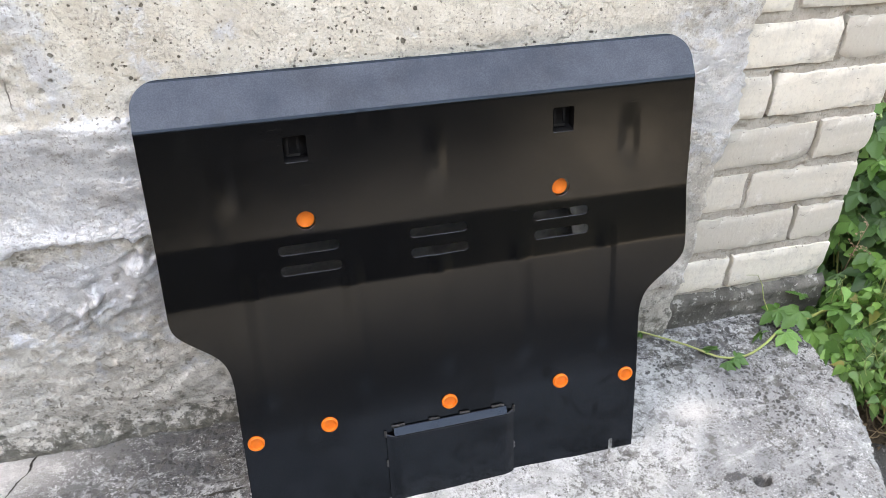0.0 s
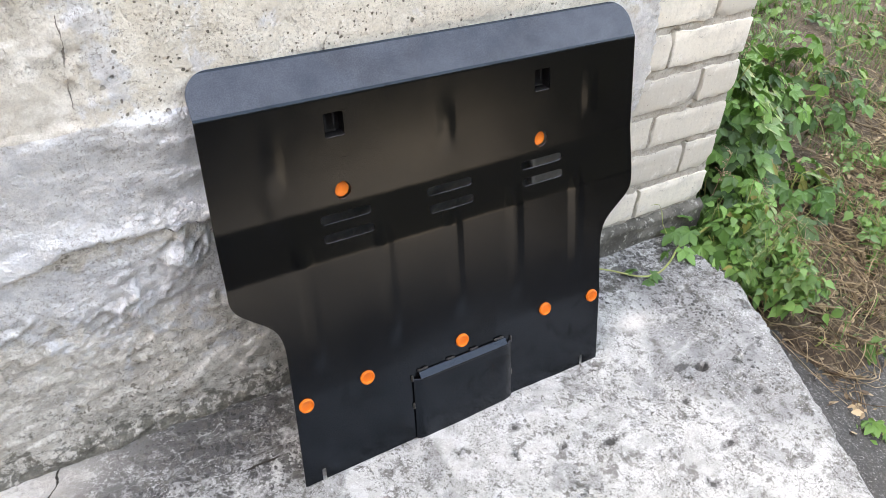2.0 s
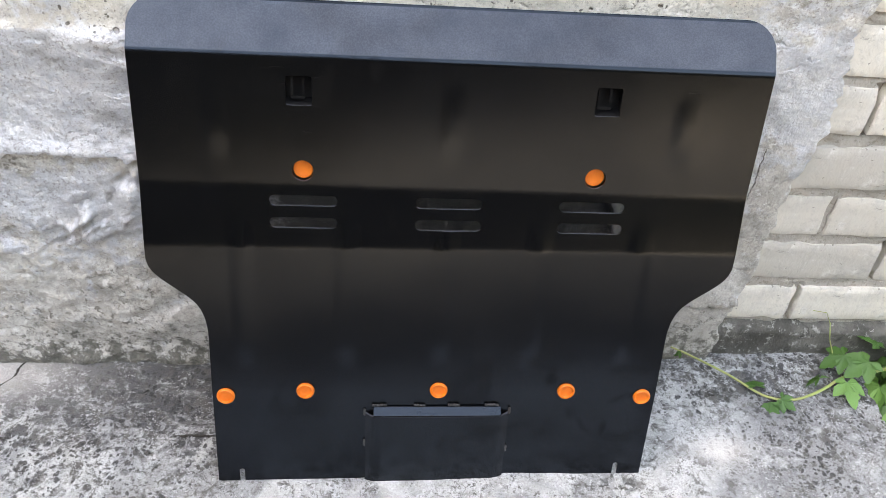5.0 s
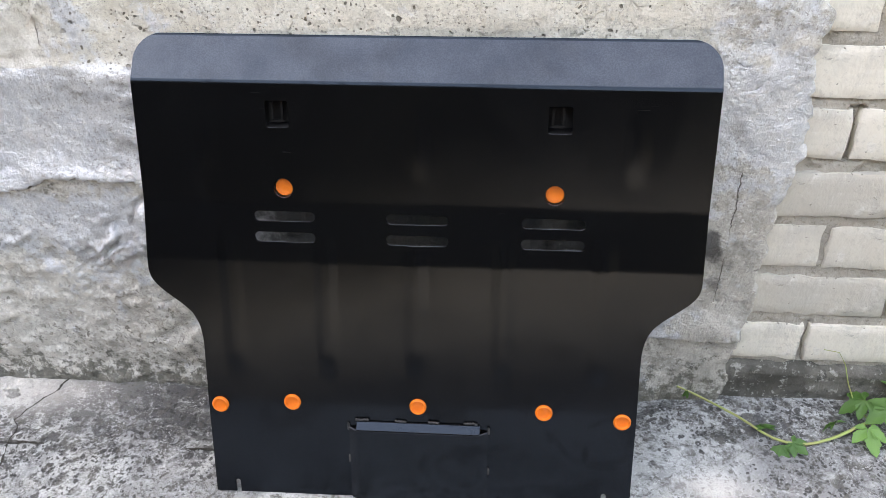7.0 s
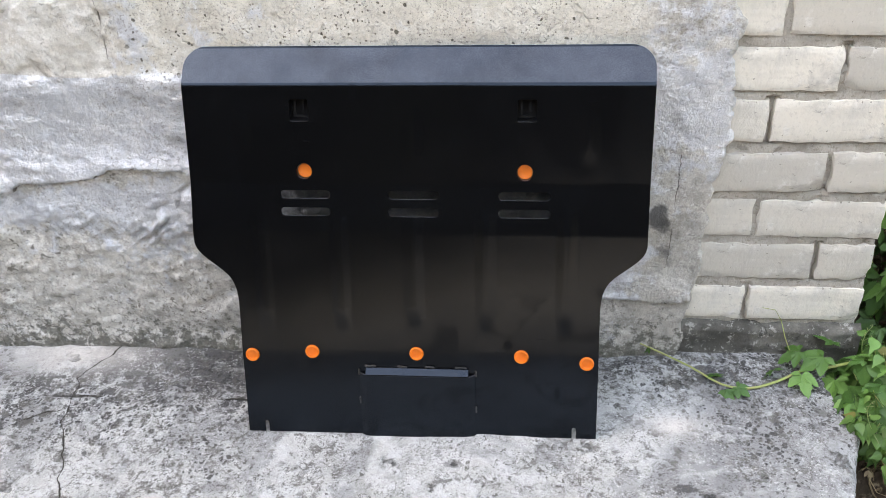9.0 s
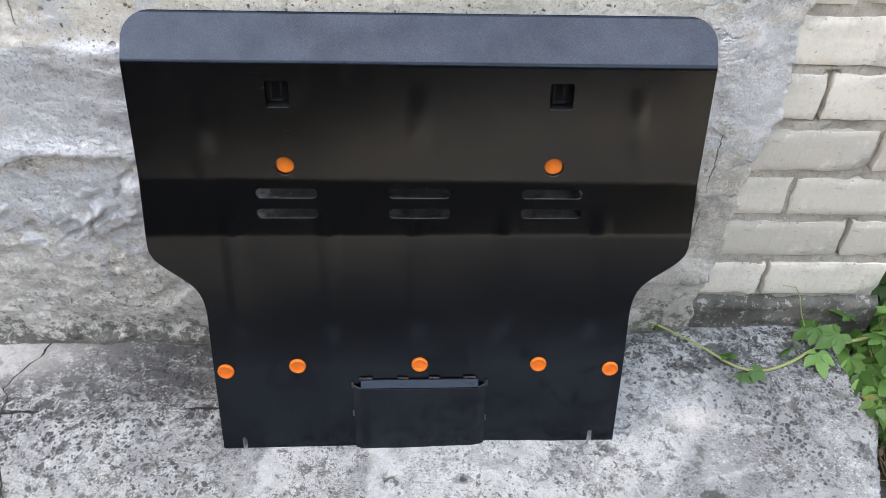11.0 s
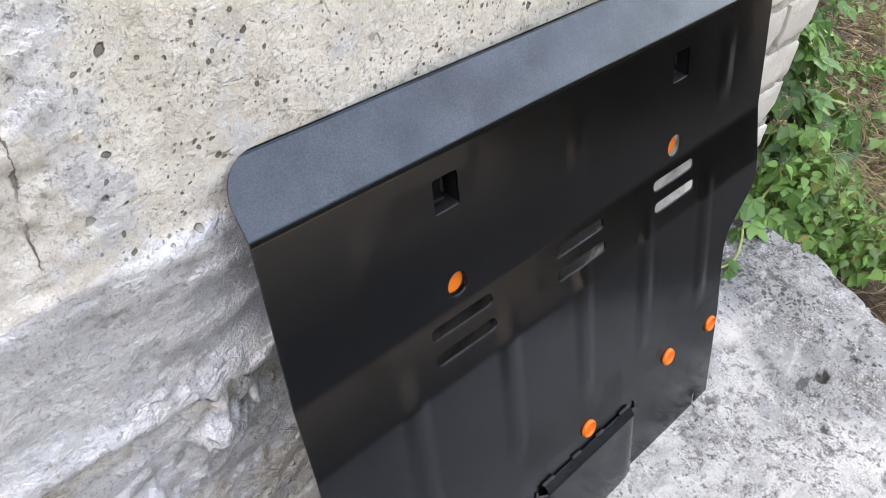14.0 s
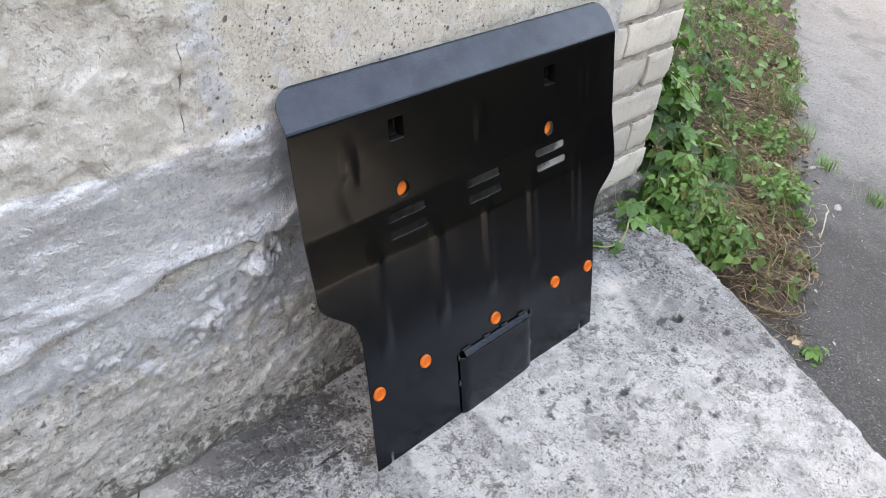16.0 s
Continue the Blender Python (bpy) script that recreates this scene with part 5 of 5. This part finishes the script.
def build_trailing_vine():
    rng = random.Random(40)
    pts = [Vector((x, y, SLOPE * y + h)) for x, y, h in ((0.97, -0.06, 0.05), (0.88, -0.045, 0.035), (0.82, -0.05, 0.022), (0.758, -0.058, 0.014), (0.707, -0.085, 0.010), (0.65, -0.105, 0.008),
                                                         (0.595, -0.098, 0.010), (0.54, -0.055, 0.012), (0.47, -0.012, 0.015), (0.44, 0.0 - 0.012, 0.03))]
    vine = tagged(new("trailing_vine"), "thin green vine shoot trailing across the concrete slab", "vine")
    bm = bmesh.new()
    fine = []
    for a, b, c, d in zip([pts[0]] + pts, pts, pts[1:], pts[2:] + [pts[-1]]):
        for t in (0, 0.33, 0.66):
            fine.append(0.5 * ((2 * b) + (c - a) * t + (2 * a - 5 * b + 4 * c - d) * t * t + (3 * b - a - 3 * c + d) * t ** 3))
    fine.append(pts[-1])
    tube(bm, fine, 0.0034, 0.0018, 6)
    part("stem", bm, STEM, vine)
    bm = bmesh.new()
    tube(bm, [Vector(p) for p in ((0.765, -0.058, 0.012), (0.745, -0.03, 0.02), (0.728, -0.014, 0.06), (0.715, -0.012, 0.10), (0.70, -0.01, 0.125), (0.675, -0.008, 0.128))], 0.0014, 0.0007, 5)
    part("tendril", bm, STEM, vine)
    for x, y, h, size, dx, dy in ((0.585, -0.083, 0.016, 0.034, -0.3, 0.8), (0.605, -0.112, 0.010, 0.04, 0.2, -1.0), (0.625, -0.107, 0.012, 0.032, 0.8, -0.4), (0.70, -0.075, 0.03, 0.036, -0.6, 0.6),
                                  (0.755, -0.035, 0.045, 0.050, -0.7, 0.2), (0.80, -0.045, 0.04, 0.055, -0.3, -0.5), (0.82, -0.02, 0.055, 0.05, 0.2, 0.6), (0.86, -0.07, 0.05, 0.055, 0.3, -0.8),
                                  (0.755, -0.075, 0.02, 0.05, -0.2, -0.9), (0.46, -0.012, 0.02, 0.02, -0.5, -0.5)):
        ob = new("leaf", rng.choice(LEAF_MESHES))
        ob.parent = vine
        ob.matrix_basis = leaf_pose(Vector((x, y, SLOPE * y + h)), size, Vector((dx, dy, 0)).normalized(), rng, 1.6)


def scatter_mesh(name, bm, material, label, category):
    me = bpy.data.meshes.new(name)
    bm.to_mesh(me)
    bm.free()
    me.polygons.foreach_set("use_smooth", [True] * len(me.polygons))
    me.materials.append(material)
    return tagged(new(name, me), label, category, kind="stuff")


def inside_slab(x, y):
    return x < 0.915 + 0.345 * min(y, -0.1) and y < 0.03


def build_litter():
    rng = random.Random(77)
    straw = bmesh.new()
    made = 0
    while made < 1400:
        x, y = rng.uniform(0.75, 3.4), rng.uniform(-0.75, 1.2)
        d = float(bank(np.array(x), np.array(y)))
        if d < 0.015 or d > 0.75 or inside_slab(x, y) or (x < CORNER + 0.03 and y > 0) or rng.random() < (x - 1.0) * 0.25 or rng.random() < (d - 0.22) * 2.6:
            continue
        a, l = (rng.gauss(-1.95, 0.6), rng.uniform(0.10, 0.32)) if rng.random() < 0.6 else (rng.uniform(0, 6.28), rng.uniform(0.03, 0.14))
        step = Vector((math.cos(a), math.sin(a), 0)) * l / 6
        bend = rng.gauss(0, 0.16) if rng.random() < 0.6 else rng.choice((-1, 1)) * rng.uniform(0.25, 0.6)
        p, pts = Vector((x, y, 0)), []
        lift = rng.uniform(0.0, 0.05)
        for k in range(7):
            pts.append(Vector((p.x, p.y, soil_height(p.x, p.y) + 0.004 + lift * math.sin(math.pi * k / 6) + rng.uniform(0, 0.006))))
            step = Matrix.Rotation(bend, 3, "Z") @ step
            p = p + step
        if any(inside_slab(q.x, q.y) for q in pts) or (float(bank(np.array(p.x), np.array(p.y))) < 0.0):
            continue
        tube(straw, pts, rng.uniform(0.0010, 0.0026), 0.0008, 3)
        made += 1
    scatter_mesh("dry_stalks", straw, STRAW, "tangle of dry straw-coloured stalks on the soil", "dry stalks")
    cover = bmesh.new()
    made = 0
    while made < 6500:
        x, y = rng.uniform(0.9, 5.0), rng.uniform(-0.5, 3.2)
        d = float(bank(np.array(x), np.array(y)))
        patch = noise.noise(Vector((x * 3.3, y * 3.3, 2.2)))
        if d < 0.03 or (x < CORNER + 0.04 and y > -0.05) or inside_slab(x, y) or patch < 0.34 - 0.62 * min(d, 0.9) - 0.10 * max(0.0, x - 1.6) + rng.uniform(-0.16, 0.16):
            continue
        z = soil_height(x, y) + rng.uniform(0.005, 0.05 + 0.10 * max(0, patch))
        o = Vector((rng.uniform(-1, 1), rng.uniform(-1, 0.4), 0)).normalized()
        palmate_into(cover, leaf_pose(Vector((x, y, z)), rng.uniform(0.018, 0.045) * (1.3 if x > 2.4 else 1), o, rng), rng, rng.choice((1, 1, 3)))
        made += 1
    scatter_mesh("ground_cover", cover, LEAVES, "patchy low green weeds over the soil strip", "weeds")
    grass = bmesh.new()
    for k in range(9000):
        x, y = rng.uniform(1.0, 3.6), rng.uniform(-0.4, 2.2)
        d = float(bank(np.array(x), np.array(y)))
        if d < 0.0 or inside_slab(x, y) or (x < CORNER + 0.04 and y > -0.05) or noise.noise(Vector((x * 4, y * 4, 7))) < 0.12 - 0.3 * min(d, 0.9) + rng.uniform(-0.2, 0.2) or d < 0.06:
            continue
        a, l = rng.uniform(0, 6.28), rng.uniform(0.03, 0.11)
        base = Vector((x, y, soil_height(x, y)))
        lean = Vector((math.cos(a), math.sin(a), 0)) * l * rng.uniform(0.2, 0.8)
        side = Vector((-math.sin(a), math.cos(a), 0)) * 0.0016
        v = [grass.verts.new(base - side), grass.verts.new(base + side), grass.verts.new(base + lean * 0.4 + side * 0.8 + Vector((0, 0, l * 0.6))), grass.verts.new(base + lean * 0.4 - side * 0.8 + Vector((0, 0, l * 0.6))), grass.verts.new(base + lean + Vector((0, 0, l * 0.8)))]
        grass.faces.new((v[0], v[1], v[2], v[3]))
        grass.faces.new((v[3], v[2], v[4]))
    scatter_mesh("grass", grass, LEAVES, "thin green grass blades on the soil strip", "grass")
    dead = bmesh.new()
    for k in range(1500):
        x, y = rng.uniform(0.85, 2.6), rng.uniform(-0.6, 0.9)
        d = float(bank(np.array(x), np.array(y)))
        if d < -0.02 or inside_slab(x, y) or (x < CORNER + 0.04 and y > -0.05):
            continue
        o = Vector((rng.uniform(-1, 1), rng.uniform(-1, 1), 0)).normalized()
        palmate_into(dead, leaf_pose(Vector((x, y, soil_height(x, y) + rng.uniform(0.002, 0.022))), rng.uniform(0.010, 0.034), o, rng), rng, rng.choice((1, 3)))
    scatter_mesh("dead_leaves", dead, STRAW, "curled brown dead leaves among the weeds", "dead leaves")
    grit = bmesh.new()
    for k in range(420):
        x, y = rng.uniform(0.7, 3.2), rng.uniform(-1.2, 0.3)
        if inside_slab(x, y - 0.01) or float(bank(np.array(x), np.array(y))) > 0.1:
            continue
        r = rng.uniform(0.0012, 0.0036) * (1.8 if rng.random() < 0.06 else 1)
        m = pose(x, y, float(ground_height(x, y)) + r * 0.6, rng.uniform(0, 90), rng.uniform(0, 90), rng.uniform(0, 90)) @ Matrix.Diagonal((r * 1.3, r, r * 0.7, 1))
        bmesh.ops.create_icosphere(grit, subdivisions=1, radius=1.0, matrix=m)
    scatter_mesh("grit", grit, GRIT, "loose pale grit and small stones on the asphalt", "gravel")


def build_scrap(x, y, size, seed):
    rng = random.Random(seed)
    bm = bmesh.new()
    bmesh.ops.create_icosphere(bm, subdivisions=2, radius=1.0)
    for v in bm.verts:
        v.co = Vector((v.co.x * size, v.co.y * size * 0.5, v.co.z * size * 0.22)) * (1 + 0.45 * noise.noise(v.co * 1.9 + Vector((seed, 0, 0))))
    me = bpy.data.meshes.new("paper_scrap")
    bm.to_mesh(me)
    bm.free()
    me.materials.append(LITTER)
    ob = tagged(new("paper_scrap", me), "small crumpled white paper scrap lying on the asphalt", "litter", "paper scraps")
    ob.matrix_basis = pose(x, y, float(ground_height(x, y)) + size * 0.12, 0, 0, rng.uniform(0, 180))


def build_twig():
    twig = tagged(new("twig"), "pale bleached twig curving over the asphalt's edge", "twig")
    pts = [Vector((x, y, float(ground_height(x, y)) + h)) for x, y, h in ((1.755, -0.300, 0.012), (1.735, -0.282, 0.030), (1.70, -0.288, 0.034), (1.655, -0.305, 0.028), (1.61, -0.322, 0.018), (1.572, -0.333, 0.007))]
    bm = bmesh.new()
    tube(bm, pts, 0.0038, 0.0022, 6)
    part("stem", bm, BLEACHED, twig)
    bm = bmesh.new()
    tube(bm, [pts[1], pts[1] + Vector((0.018, 0.022, 0.008)), pts[1] + Vector((0.024, 0.05, -0.004))], 0.0024, 0.001, 5)
    part("side_shoot", bm, BLEACHED, twig)


def build_panicle(x, y, z, height, seed):
    """A dried, branching seed head on a thin stalk."""
    rng = random.Random(seed)
    head = tagged(new("dry_seed_head"), "dried brown seed head on a thin stalk by the corner", "dry plant", "dry seed heads")
    z0 = soil_height(x, y) - 0.005
    head.matrix_basis = pose(x, y, z0)
    top = z - z0
    pts = curved(Vector((0, 0, 0)), Vector((rng.uniform(-0.02, 0.03), -0.02, top)), 0.02, rng, 7)
    bm = bmesh.new()
    tube(bm, pts, 0.0018, 0.0008, 4)
    part("stalk", bm, STRAW, head)
    for k in range(16):
        t = rng.uniform(1 - height / top, 1)
        p = pts[int(t * 5.99)].lerp(pts[int(t * 5.99) + 1], t * 5.99 % 1)
        d = Vector((rng.uniform(-1, 1), rng.uniform(-1, 1), rng.uniform(-0.2, 0.8))).normalized()
        bm = bmesh.new()
        end = p + d * rng.uniform(0.015, 0.04)
        tube(bm, [p, (p + end) / 2 + Vector((0, 0, 0.004)), end], 0.0008, 0.0005, 3)
        for j in range(5):
            q = p.lerp(end, rng.uniform(0.35, 1.0)) + Vector((rng.uniform(-1, 1), rng.uniform(-1, 1), rng.uniform(-1, 1))) * 0.003
            bmesh.ops.create_icosphere(bm, subdivisions=1, radius=rng.uniform(0.0012, 0.0024), matrix=Matrix.Translation(q))
        part("spray", bm, STRAW, head)


build_plants()
build_twig()
build_panicle(0.935, 0.03, 0.20, 0.12, 5)
build_panicle(1.02, -0.02, 0.13, 0.10, 6)
build_trailing_vine()
build_litter()
for x, y, size, seed in ((1.863, -0.272, 0.026, 1), (2.068, -0.071, 0.022, 2), (2.115, -0.088, 0.018, 5), (1.25, -0.47, 0.010, 3), (1.05, -0.62, 0.008, 4)):
    build_scrap(x, y, size, seed)
